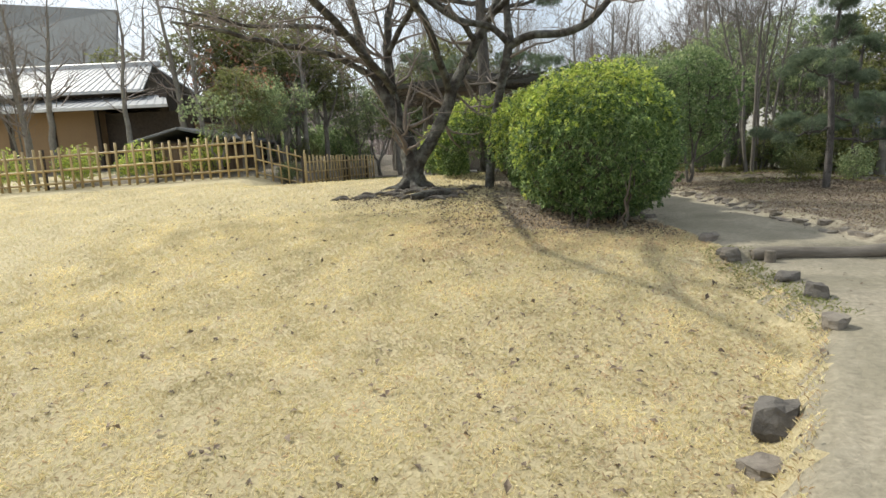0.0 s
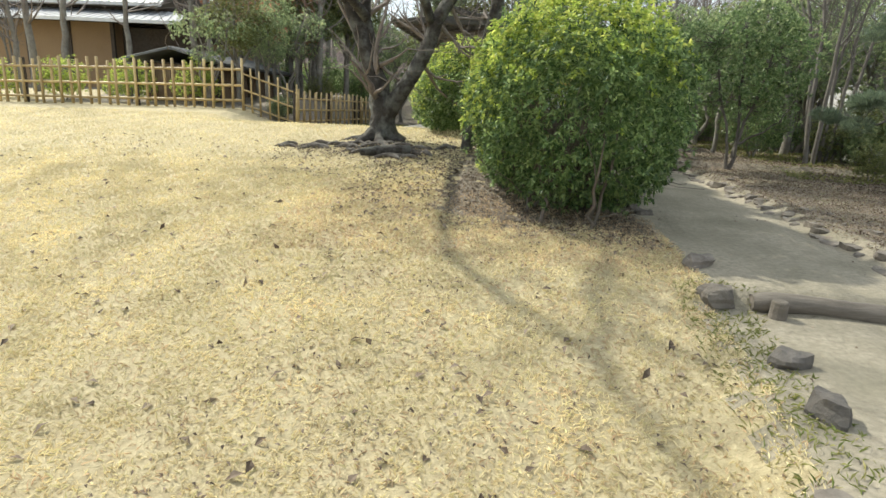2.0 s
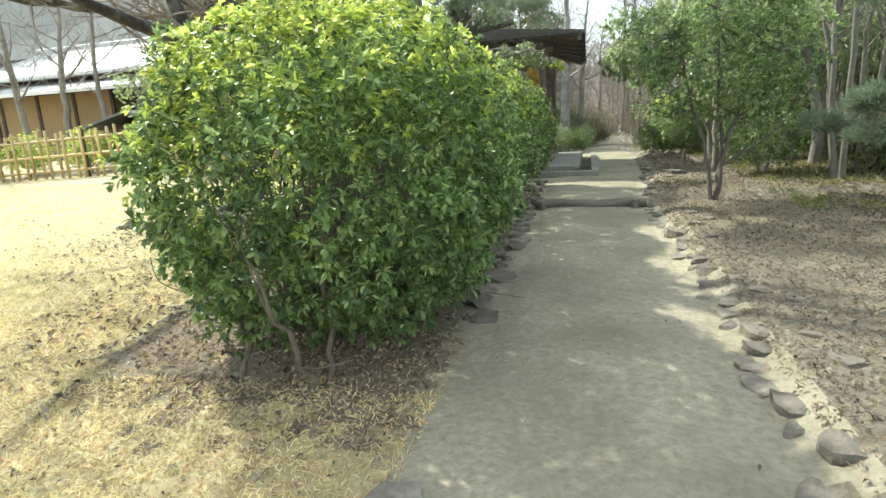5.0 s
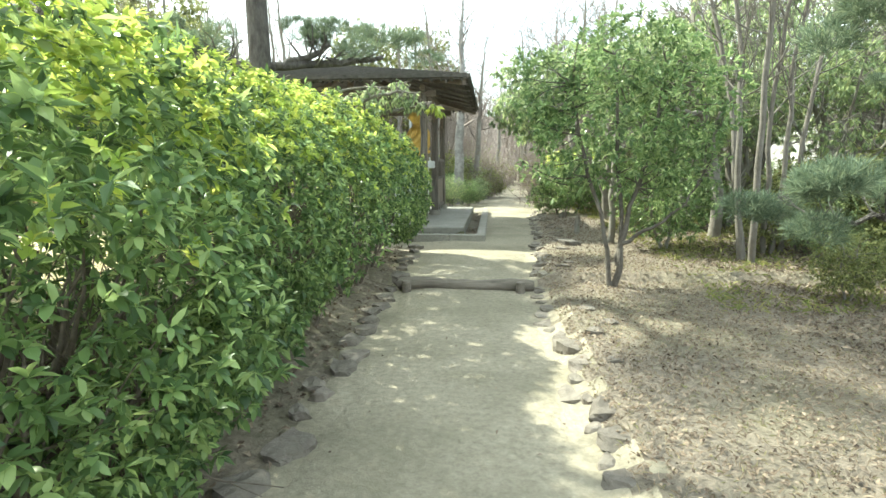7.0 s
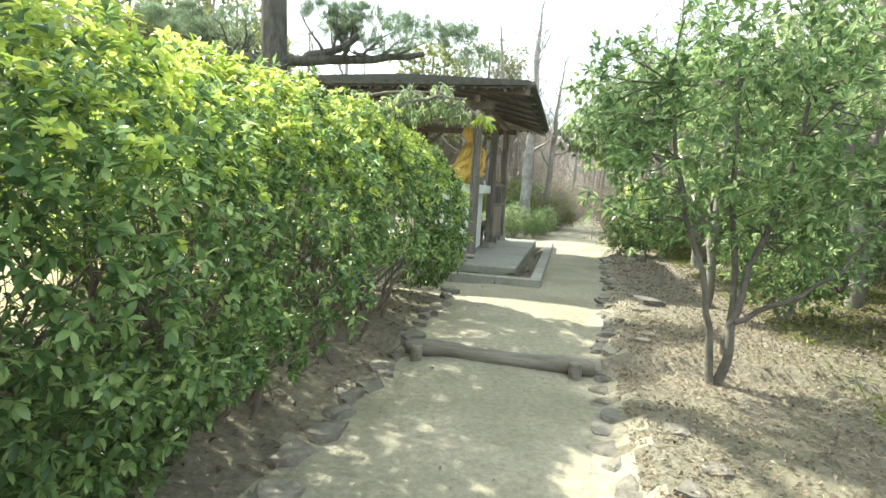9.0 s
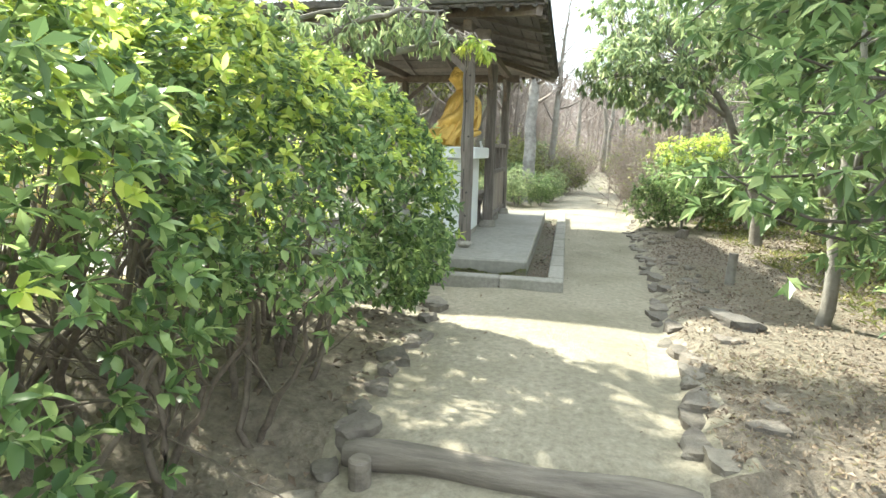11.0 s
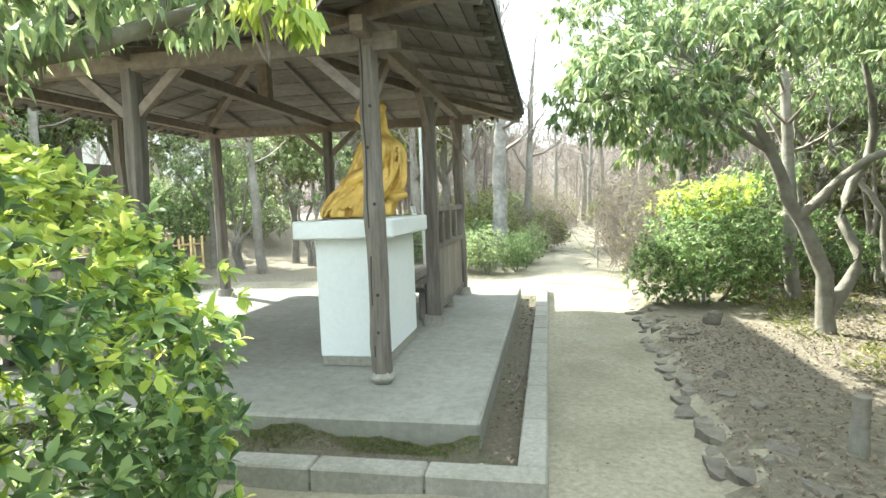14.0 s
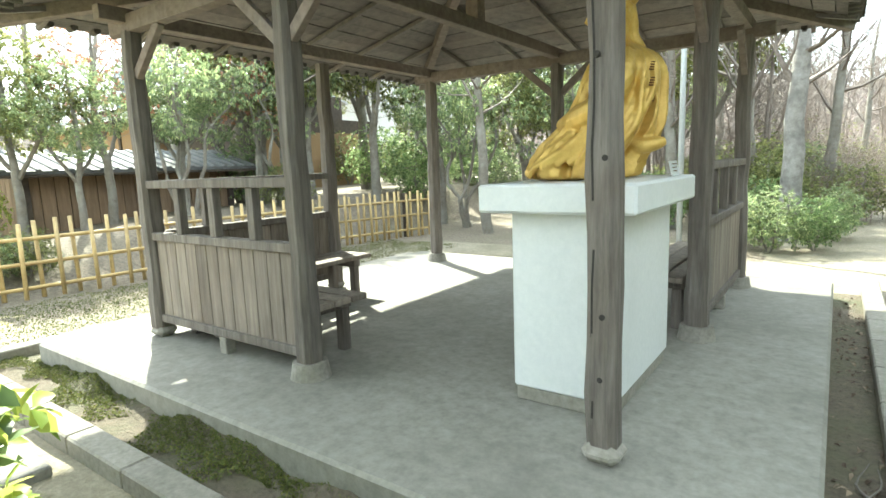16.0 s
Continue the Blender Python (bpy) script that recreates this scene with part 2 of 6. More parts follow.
# ---- mesh helpers ----
def fast_mesh(name, verts, faces, material, smooth=False):
    """A mesh from arrays: faces all of one size."""
    verts, faces = np.asarray(verts, np.float32), np.asarray(faces, np.int32)
    k = faces.shape[1]
    me = bpy.data.meshes.new(name)
    me.vertices.add(len(verts))
    me.vertices.foreach_set("co", verts.ravel())
    me.loops.add(faces.size)
    me.loops.foreach_set("vertex_index", faces.ravel())
    me.polygons.add(len(faces))
    me.polygons.foreach_set("loop_start", np.arange(0, faces.size, k, dtype=np.int32))
    me.polygons.foreach_set("use_smooth", np.full(len(faces), smooth))
    me.update(calc_edges=True)
    me.validate()
    me.materials.append(material)
    return me


def put(name, me, parent=None, m=None, label=""):
    ob = new(name, me)
    if parent:
        ob.parent = parent
    if m is not None:
        ob.matrix_basis = m
    if label:
        ob["label"] = label
    return ob


def bm_mesh(name, bm, material, smooth=False):
    bmesh.ops.recalc_face_normals(bm, faces=bm.faces)
    me = bpy.data.meshes.new(name)
    bm.to_mesh(me)
    bm.free()
    me.materials.append(material)
    if smooth:
        me.polygons.foreach_set("use_smooth", [True] * len(me.polygons))
    return me


def part(name, bm, material, parent, label="", smooth=False):
    return put(name, bm_mesh(name, bm, material, smooth), parent, None, label)


def box(bm, x0, x1, y0, y1, z0, z1, bevel=0.0, m=None):
    r = bmesh.ops.create_cube(bm, size=1)
    vs = r["verts"]
    for v in vs:
        v.co = Vector(((x0 + x1) / 2 + v.co.x * (x1 - x0), (y0 + y1) / 2 + v.co.y * (y1 - y0), (z0 + z1) / 2 + v.co.z * (z1 - z0)))
    if bevel:
        es = list({e for v in vs for e in v.link_edges})
        r2 = bmesh.ops.bevel(bm, geom=es, offset=bevel, segments=1, affect="EDGES")
        vs = list({v for f in r2["faces"] for v in f.verts} | {v for v in vs if v.is_valid})
    if m is not None:
        bmesh.ops.transform(bm, matrix=m, verts=vs)
    return bm


def boxed(x0, x1, y0, y1, z0, z1, bevel=0.0, m=None):
    return box(bmesh.new(), x0, x1, y0, y1, z0, z1, bevel, m)


def stick(a, b, w, h, bevel=0.004):
    """A squared timber from a to b, w wide and h deep."""
    a, b = Vector(a), Vector(b)
    d = b - a
    q = d.to_track_quat("X", "Z").to_matrix().to_4x4()
    bm = boxed(0, d.length, -w / 2, w / 2, -h / 2, h / 2, bevel)
    bmesh.ops.transform(bm, matrix=Matrix.Translation(a) @ q, verts=bm.verts)
    return bm


def tubes(lines, k=6):
    """Round limbs: each line is (points, radii). Returns verts and quads."""
    V, F, base = [], [], 0
    ang = np.linspace(0, 2 * np.pi, k, endpoint=False)
    ca, sa = np.cos(ang), np.sin(ang)
    for pts, rad in lines:
        pts, rad = np.asarray(pts, float), np.asarray(rad, float)
        n = len(pts)
        tan = np.gradient(pts, axis=0)
        tan /= np.linalg.norm(tan, axis=1, keepdims=True) + 1e-9
        ref = np.array([0.0, 0, 1]) if abs(tan[0, 2]) < 0.9 else np.array([1.0, 0, 0])
        u = np.cross(tan, ref)
        u /= np.linalg.norm(u, axis=1, keepdims=True) + 1e-9
        w = np.cross(tan, u)
        ring = pts[:, None] + rad[:, None, None] * (ca[None, :, None] * u[:, None] + sa[None, :, None] * w[:, None])
        V.append(ring.reshape(-1, 3))
        i = base + np.arange((n - 1) * k).reshape(n - 1, k)
        j = base + np.arange((n - 1) * k).reshape(n - 1, k) // k * k + (np.arange(k) + 1) % k
        F.append(np.stack([i, j, j + k, i + k], -1).reshape(-1, 4))
        base += n * k
    return np.concatenate(V), np.concatenate(F)


def unit(v):
    return v / (np.linalg.norm(v, axis=-1, keepdims=True) + 1e-9)


def leaves(name, pos, way, length, width, material, rng, roll=None, arch=0.25, fine=True):
    """Many leaves in one mesh: pos their stalks, way their directions."""
    n = len(pos)
    way = unit(way)
    up = np.tile([0.0, 0, 1], (n, 1)) + rng.normal(0, 0.35, (n, 3))
    side = unit(np.cross(way, up))
    nor = np.cross(side, way)
    L = (length * rng.uniform(0.7, 1.25, n))[:, None]
    W = (width * rng.uniform(0.75, 1.2, n))[:, None]
    tip = pos + way * L - nor * L * arch
    mid = pos + way * L * 0.5
    if fine == 2:
        a, b2 = pos + way * L * 0.36 + nor * L * 0.03, pos + way * L * 0.72 - nor * L * arch * 0.45
        s1, s2, up1 = side * W * 0.46, side * W * 0.43, nor * W * 0.13
        V = np.stack([pos, a + s1 + up1, a, a - s1 + up1, b2 + s2 + up1, b2, b2 - s2 + up1, tip], 1).reshape(-1, 3)
        b = np.arange(n)[:, None] * 8
        F = np.concatenate([b + t for t in ([0, 2, 1], [0, 3, 2], [1, 5, 4], [1, 2, 5], [2, 6, 5], [2, 3, 6], [4, 5, 7], [5, 6, 7])])
    elif fine:
        lf = mid + side * W * 0.5 + nor * W * 0.18
        rt = mid - side * W * 0.5 + nor * W * 0.18
        V = np.stack([pos, lf, mid, rt, tip], 1).reshape(-1, 3)
        b = np.arange(n)[:, None] * 5
        F = np.concatenate([b + [0, 2, 1], b + [2, 4, 1], b + [0, 3, 2], b + [2, 3, 4]])
    else:
        lf = mid + side * W * 0.5
        rt = mid - side * W * 0.5
        V = np.stack([pos, lf, tip, rt], 1).reshape(-1, 3)
        b = np.arange(n)[:, None] * 4
        F = np.concatenate([b + [0, 2, 1], b + [0, 3, 2]])
    return fast_mesh(name, V, F, material, fine == 2)


def rosettes(pos, axis, per, rng, spread=(0.5, 1.3)):
    """Leaf stalks and directions, per leaves round each shoot tip."""
    n = len(pos)
    axis = unit(axis)
    ref = unit(np.cross(axis, rng.normal(0, 1, (n, 3))))
    oth = np.cross(axis, ref)
    a = (np.arange(per) / per * 2 * np.pi)[None, :] + rng.uniform(0, 6.28, (n, 1)) + rng.normal(0, 0.25, (n, per))
    el = rng.uniform(*spread, (n, per))
    d = np.cos(el)[..., None] * axis[:, None] + np.sin(el)[..., None] * (np.cos(a)[..., None] * ref[:, None] + np.sin(a)[..., None] * oth[:, None])
    p = np.repeat(pos[:, None], per, 1) - axis[:, None] * rng.uniform(0, 0.03, (n, per))[..., None]
    return p.reshape(-1, 3), d.reshape(-1, 3)


def limb(rng, p, d, length, r, depth, out, lift=0.12, wig=0.22, kids=(3, 5), ratio=0.62, tips=None, seg=6, rmin=0.003):
    """Grows one limb and its side limbs into out."""
    pts, rad = [np.array(p, float)], [r]
    d = np.array(d, float)
    d /= np.linalg.norm(d)
    for i in range(seg):
        d = d + rng.normal(0, wig, 3) * 0.6 + np.array([0, 0, lift])
        d /= np.linalg.norm(d)
        pts.append(pts[-1] + d * length / seg)
        rad.append(max(rmin, r * (1 - 0.75 * (i + 1) / seg)))
    out.append((pts, rad))
    if depth <= 0:
        if tips is not None:
            tips.append((pts[-1], d))
            tips.append((pts[seg // 2 + 1], d))
        return
    for _ in range(rng.integers(kids[0], kids[1] + 1)):
        i = rng.integers(max(1, seg // 3), seg + 1)
        side = rng.normal(0, 1, 3)
        nd = unit(d * 0.75 + unit(side) * 0.75)
        limb(rng, pts[i], nd, length * ratio * rng.uniform(0.75, 1.2), max(rmin, rad[i] * 0.62), depth - 1, out, lift, wig, kids, ratio, tips, max(3, seg - 1), rmin)


def smooth_line(ctrl, n=14):
    """A smooth run of points through control rows (x, y, z, radius)."""
    c = np.array(ctrl, float)
    t, s = np.arange(len(c)), np.linspace(0, len(c) - 1, n)
    out = np.zeros((n, 4))
    for a in range(4):
        m = np.gradient(c[:, a])
        i = np.minimum(s.astype(int), len(c) - 2)
        h = s - i
        out[:, a] = (2 * h**3 - 3 * h**2 + 1) * c[i, a] + (h**3 - 2 * h**2 + h) * m[i] + (3 * h**2 - 2 * h**3) * c[i + 1, a] + (h**3 - h**2) * m[i + 1]
    return out[:, :3], out[:, 3]


def empty(name, at=(0, 0, 0)):
    ob = new(name)
    ob.location = at
    return ob


def smoothstep(a, b, v):
    t = np.clip((v - a) / (b - a), 0, 1)
    return t * t * (3 - 2 * t)


def lattice(x, y, seed=0):
    """Soft waves for uneven ground."""
    return (np.sin(x * 1.7 + seed) * np.cos(y * 1.3 - seed) + 0.5 * np.sin(x * 4.1 - y * 2.7 + 2 * seed) + 0.3 * np.sin(x * 7.7 + y * 6.9 + seed)) / 1.8


# ---- ground ----
def path_z(y):
    return np.interp(y, [-12, 0.58, 0.66, 7.6, 7.7, 10.2, 16, 30, 60], [-0.5, -0.27, -0.15, 0.0, 0.1, 0.15, 0.13, 0.12, 0.5])


def path_left(y):
    return np.interp(y, [-12, -2.9, -1.2, 0.6, 9.2, 10.0], [-5.0, 1.2, 2.35, 2.5, 2.42, 2.35])


def path_right(y):
    return np.interp(y, [-12, -4, 0.6, 4, 8, 11.5, 15, 18, 30, 60], [-3.5, 2.6, 4.0, 4.0, 3.95, 4.25, 4.4, 4.7, 5.6, 10])


def lawn_z(x, y):
    v = y + 0.35 * np.minimum(x, 0)
    f = lambda q: np.interp(q, [-3.5, -1.4, -0.7, 0, 0.6, 1.35, 2.1, 4.6, 6, 9.5, 12, 30], [-0.64, -0.58, -0.5, -0.36, -0.22, -0.10, 0.0, 0.2, 0.36, 0.6, 0.85, 1.2])
    return (f(v - 0.35) + 2 * f(v) + f(v + 0.35)) / 4


def ground_z(x, y):
    pz = path_z(y)
    z = lawn_z(x, y)
    z = z + (pz + 0.02 - z) * smoothstep(7.8, 10.2, y) * smoothstep(-6.6, -5.0, x)
    bank = pz + 0.11 + 0.02 * lattice(x, y, 1) - 0.11 * np.clip(x - 7.5, 0, 8)
    w = smoothstep(0.5, 2.4, x) * smoothstep(0.0, 2.0, y)
    z = z + (pz - z) * w
    edge = smoothstep(0, 0.3, path_left(y) - x)
    z = pz + (z - pz) * np.where(y < 2, edge, 1.0)
    r = smoothstep(0.0, 0.25, x - path_right(y))
    z = z + (bank - z) * r
    far = smoothstep(40, 120, np.hypot(x, y))
    return z * (1 - far) + 0.012 * lattice(x * 1.3, y * 1.3, 3) * (1 - far)


def sheet(name, xs, ys, zf, material, keep=None):
    X, Y = np.meshgrid(xs, ys)
    V = np.stack([X, Y, zf(X, Y)], -1).reshape(-1, 3)
    nx, ny = len(xs), len(ys)
    i = (np.arange(ny - 1)[:, None] * nx + np.arange(nx - 1)[None]).reshape(-1)
    F = np.stack([i, i + 1, i + nx + 1, i + nx], -1)
    if keep is not None:
        c = V[F].mean(1)
        F = F[keep(c[:, 0], c[:, 1])]
    return fast_mesh(name, V, F, material, True)


gx = np.unique(np.concatenate([np.arange(-9, 9, 0.1), np.arange(-24, 24, 0.6), np.linspace(-900, 900, 41)]))
gy = np.unique(np.concatenate([np.arange(-7, 17, 0.1), np.arange(-12, 45, 0.6), np.linspace(-900, 900, 41)]))
ground_me = sheet("ground", gx, gy, ground_z, LAWN)
ground_me.materials.append(BANK)
ground_me.materials.append(SOIL)
cen = np.zeros(len(ground_me.polygons) * 3, np.float32)
ground_me.polygons.foreach_get("center", cen)
cen = cen.reshape(-1, 3)
cx, cy = cen[:, 0], cen[:, 1]
wob = 0.25 * lattice(cx * 1.5, cy * 1.5, 5) + np.random.default_rng(2).normal(0, 0.16, len(cx)) * (np.abs(cx) < 9)
zone = np.where((cx > path_right(cy)) | (cy > 9.6 + wob) & (cx > -5) | (cy > 17) | (cx + wob > 0.3) & (cy > 1.6 + wob), 1, 0)
zone[(cx > path_left(cy) - 0.12 + 0.3 * wob) & (cx < path_right(cy) + 0.14 + 0.4 * wob) & (cy < 60)] = 2
zone[(cy > 9.7 + wob) & (cy < 18 + wob) & (cx > -3.6 + wob) & (cx < 3.5)] = 2
zone[(cx < -3.6 + wob) & (cy < 16.5)] = 0
zone[(cx < -3.6 + wob) & (cx > -13 + wob) & (cy > 11.3 + 0.5 * wob) & (cy < 20)] = 1
ground_me.polygons.foreach_set("material_index", zone.astype(np.int32))
ground = tagged(put("ground", ground_me), "dry straw-coloured winter lawn rising to a low mound", "ground", kind="structure")

# the trodden path, from the lawn's foot to the woods
pv = np.linspace(0, 1, 17)
py = np.unique(np.concatenate([np.arange(-11, 0.55, 0.12), (0.58, 0.6), np.arange(0.66, 7.58, 0.12), (7.6,), np.arange(7.7, 60, 0.2)]))


def path_strip(y0, y1):
    ys = py[(py >= y0) & (py <= y1)]
    lo = path_left(ys) + 0.025 * lattice(ys * 2.2, ys, 2)
    lo = np.where(ys > 16.5, np.interp(ys, [16.5, 18, 24, 30, 60], [2.4, 2.9, 3.4, 4.0, 7.5]), lo)
    hi = path_right(ys) + 0.03 * lattice(ys * 1.9, ys * 0.7, 7)
    X = lo[:, None] + (hi - lo)[:, None] * pv[None]
    Y = np.repeat(ys[:, None], len(pv), 1)
    Z = path_z(Y) + 0.018 - 0.05 * np.abs(2 * pv[None] - 1) ** 6 + 0.008 * lattice(X * 1.5, Y * 1.5, 4)
    V = np.stack([X, Y, Z], -1).reshape(-1, 3)
    nx, ny = len(pv), len(ys)
    i = (np.arange(ny - 1)[:, None] * nx + np.arange(nx - 1)[None]).reshape(-1)
    return fast_mesh("path", V, np.stack([i, i + 1, i + nx + 1, i + nx], -1), SOIL, True)


for a, b in ((-11, 0.6), (0.6, 7.6), (7.6, 60)):
    tagged(put("path", path_strip(a, b)), "trodden sandy garden path with packed soil", "path", kind="structure")


# ---- log steps ----
def log_step(x0, x1, y, z, r):
    rng = np.random.default_rng(int(y * 10) + 5)
    t = np.linspace(0, 1, 24)
    pts = np.stack([x0 + (x1 - x0) * t, y + 0.02 * np.sin(t * 5), z - r + 0.012 * np.sin(t * 9)], -1)
    rad = r * (1 + 0.06 * np.sin(t * 17) + rng.normal(0, 0.02, 24))
    rad[0] = rad[-1] = r * 0.8
    V, F = tubes([(pts, rad)], 14)
    root = empty("log_step", (0, 0, 0))
    log = put("log", fast_mesh("log", V, F, LOG, True), root)
    for e in (0, -1):
        bm = bmesh.new()
        bmesh.ops.create_circle(bm, cap_ends=True, segments=14, radius=r * 0.8)
        bmesh.ops.transform(bm, matrix=Matrix.Translation(pts[e]) @ pose(0, 0, 0, 0, 90, 0), verts=bm.verts)
        part("cut_end", bm, LOG, root, "sawn end of the log")
    for px in (x0 + 0.12, x1 - 0.15):
        bm = bmesh.new()
        bmesh.ops.create_cone(bm, cap_ends=True, segments=12, radius1=0.055, radius2=0.05, depth=0.3)
        bmesh.ops.translate(bm, verts=bm.verts, vec=(px, y - r - 0.06, z - 0.15))
        bmesh.ops.bevel(bm, geom=[e for e in bm.edges if len(e.link_faces) == 2 and abs(e.verts[0].co.z - e.verts[1].co.z) < 1e-4], offset=0.008, segments=1, affect="EDGES")
        part("stake", bm, LOG, root, "round wooden stake holding the log")
    return tagged(root, "weathered grey log laid across the path as a step", "step", "log steps")


log_step(2.66, 4.3, 0.6, -0.14, 0.066)
log_step(2.42, 3.95, 7.62, 0.125, 0.07)

# ---- pavilion ----
PX, PY = (2.24, 0.42, -1.30), (11.6, 13.45, 15.27)
SLAB = 0.35
EX0, EX1, EY0, EY1, EZ = -2.28, 3.04, 11.0, 16.36, 2.82
APEX = Vector(((EX0 + EX1) / 2, (EY0 + EY1) / 2, 3.46))

slab_bm = boxed(-2.0, 3.0, 10.97, 15.85, -0.05, SLAB, 0.018)
slab = tagged(put("pavilion_floor", bm_mesh("pavilion_floor", slab_bm, CONCRETE)), "smooth grey concrete platform under the open pavilion", "platform", kind="structure")
gut_bm = boxed(-2.3, 3.3, 10.5, 16.1, -0.02, 0.188)
tagged(put("gutter_bed", bm_mesh("gutter_bed", gut_bm, DIRT)), "dark damp dirt in the drip channel round the platform", "channel", kind="structure")

kerb_root = tagged(empty("kerb"), "pale concrete kerb blocks round the drip channel", "kerb", kind="structure")
kerb_long = bm_mesh("kerb_block", boxed(-0.298, 0.298, -0.075, 0.075, -0.12, 0.085, 0.01), KERB)
for i in range(10):
    put("kerb_block", kerb_long, kerb_root, pose(-2.15 + 0.3 + i * 0.6 - 0.475, 10.57, 0.185))
for i in range(10):
    put("kerb_block", kerb_long, kerb_root, pose(3.3, 10.75 + 0.205 + i * 0.6, 0.185, 0, 0, 90))
for i in range(9):
    put("kerb_block", kerb_long, kerb_root, pose(-2.38, 10.95 + i * 0.6, 0.185, 0, 0, 90))
tagged(put("stepping_pad", bm_mesh("stepping_pad", boxed(-1.9, -0.05, 9.45, 10.37, -0.05, 0.225, 0.01), KERB)), "pale concrete pad before the pavilion's kerb", "paving", kind="structure")

pavilion = tagged(empty("pavilion", (0.45, 13.4, SLAB)), "open wooden garden pavilion with weathered posts and a dark hipped roof", "pavilion")
INV = Matrix.Translation((-0.45, -13.4, -SLAB))


def pav(name, bm, material, parent=None, label="", smooth=False):
    p = parent or pavilion
    bmesh.ops.transform(bm, matrix=INV, verts=bm.verts) if parent is None else None
    return part(name, bm, material, p, label, smooth)


POST_TOP = 2.64
post_rng = np.random.default_rng(4)
for ix, x in enumerate(PX):
    for iy, y in enumerate(PY):
        if ix == 1 and iy == 1:
            continue
        w = 0.058 if (ix, iy) == (0, 0) else 0.062
        bm = bmesh.new()
        n = 10
        ring = []
        for k in range(n + 1):
            z = SLAB + 0.07 + (POST_TOP - SLAB - 0.07) * k / n
            ww = w * (1 + 0.05 * post_rng.normal()) * (1.12 - 0.14 * k / n)
            ch = ww * 0.45
            dx, dy = post_rng.normal(0, 0.004, 2)
            loop = [(-ww, -ww + ch), (-ww + ch, -ww), (ww - ch, -ww), (ww, -ww + ch), (ww, ww - ch), (ww - ch, ww), (-ww + ch, ww), (-ww, ww - ch)]
            ring.append([bm.verts.new((x + a + dx, y + b + dy, z)) for a, b in loop])
        for k in range(n):
            for j in range(8):
                bm.faces.new((ring[k][j], ring[k][(j + 1) % 8], ring[k + 1][(j + 1) % 8], ring[k + 1][j]))
        bm.faces.new(ring[-1])
        post = pav("post", bm, POSTWOOD)
        if (ix, iy) == (0, 0):
            # the drying crack down its face, and bolt holes
            for zz in (0.72, 0.98, 1.35, 1.6, 1.98, 2.25):
                h = bmesh.new()
                bmesh.ops.create_cone(h, cap_ends=True, segments=10, radius1=0.012, radius2=0.012, depth=0.012)
                bmesh.ops.transform(h, matrix=INV @ Matrix.Translation((x + 0.018 * math.sin(zz * 9), y - w * 1.05, zz)) @ pose(0, 0, 0, 90, 0, 0), verts=h.verts)
                part("bolt_hole", h, TWINE, post, "dark bolt hole")
            c = bmesh.new()
            prev = None
            for k in range(13):
                z = SLAB + 0.2 + k * 0.18
                cx0 = x - 0.028 + 0.005 * math.sin(k * 1.9)
                q = (c.verts.new((cx0 - 0.0045, y - w * 1.13, z)), c.verts.new((cx0 + 0.0045, y - w * 1.13, z)))
                if prev:
                    c.faces.new((prev[0], prev[1], q[1], q[0]))
                prev = q
            bmesh.ops.transform(c, matrix=INV, verts=c.verts)
            part("drying_crack", c, TWINE, post, "long dark drying crack")
        b = bmesh.new()
        if (ix, iy) not in ((2, 0), (2, 1), (0, 0)):
            bmesh.ops.create_cone(b, cap_ends=True, segments=18, radius1=0.125, radius2=0.105, depth=0.1)
            bmesh.ops.translate(b, verts=b.verts, vec=(x, y, SLAB + 0.05))
        else:
            box(b, x - 0.082, x + 0.082, y - 0.082, y + 0.082, SLAB, SLAB + 0.085, 0.035)
        pav("post_base", b, KERB, label="grey stone post base")

# perimeter and cross beams
for y in (PY[0], PY[2]):
    pav("beam", stick((PX[2] - 0.22, y, POST_TOP + 0.05), (PX[0] + 0.22, y, POST_TOP + 0.03), 0.09, 0.12), BEAM)
for x in PX:
    pav("beam", stick((x, PY[0] - 0.22, POST_TOP + 0.10), (x, PY[2] + 0.22, POST_TOP + 0.10), 0.09, 0.1), BEAM)
pav("king_post", stick((APEX.x, APEX.y, POST_TOP + 0.1), (APEX.x, APEX.y, APEX.z - 0.2), 0.12, 0.12), BEAM)
# braces
for x, y, dx, dy in ((PX[0], PY[0], -1, 0), (PX[0], PY[0], 0, 1), (PX[2], PY[0], 1, 0), (PX[1], PY[0], 1, 0), (PX[1], PY[0], -1, 0), (PX[0], PY[1], 0, 1), (PX[0], PY[1], 0, -1), (PX[0], PY[2], 0, -1), (PX[1], PY[2], 1, 0), (PX[1], PY[2], -1, 0)):
    pav("brace", stick((x + dx * 0.05, y + dy * 0.05, POST_TOP - 0.32), (x + dx * 0.42, y + dy * 0.42, POST_TOP + 0.0), 0.05, 0.07), BEAM)


def roof_h(x, y):
    """Underside height of the hipped roof."""
    u = min((x - EX0) / (APEX.x - EX0), (EX1 - x) / (EX1 - APEX.x), (y - EY0) / (APEX.y - EY0), (EY1 - y) / (EY1 - APEX.y))
    return EZ + (APEX.z - EZ) * max(0.0, u)


corners = [(EX0, EY0), (EX1, EY0), (EX1, EY1), (EX0, EY1)]
for x, y in corners:
    pav("hip_rafter", stick((x * 0.985 + APEX.x * 0.015, y * 0.985 + APEX.y * 0.015, EZ - 0.03), APEX - Vector((0, 0, 0.06)), 0.085, 0.12), BEAM)
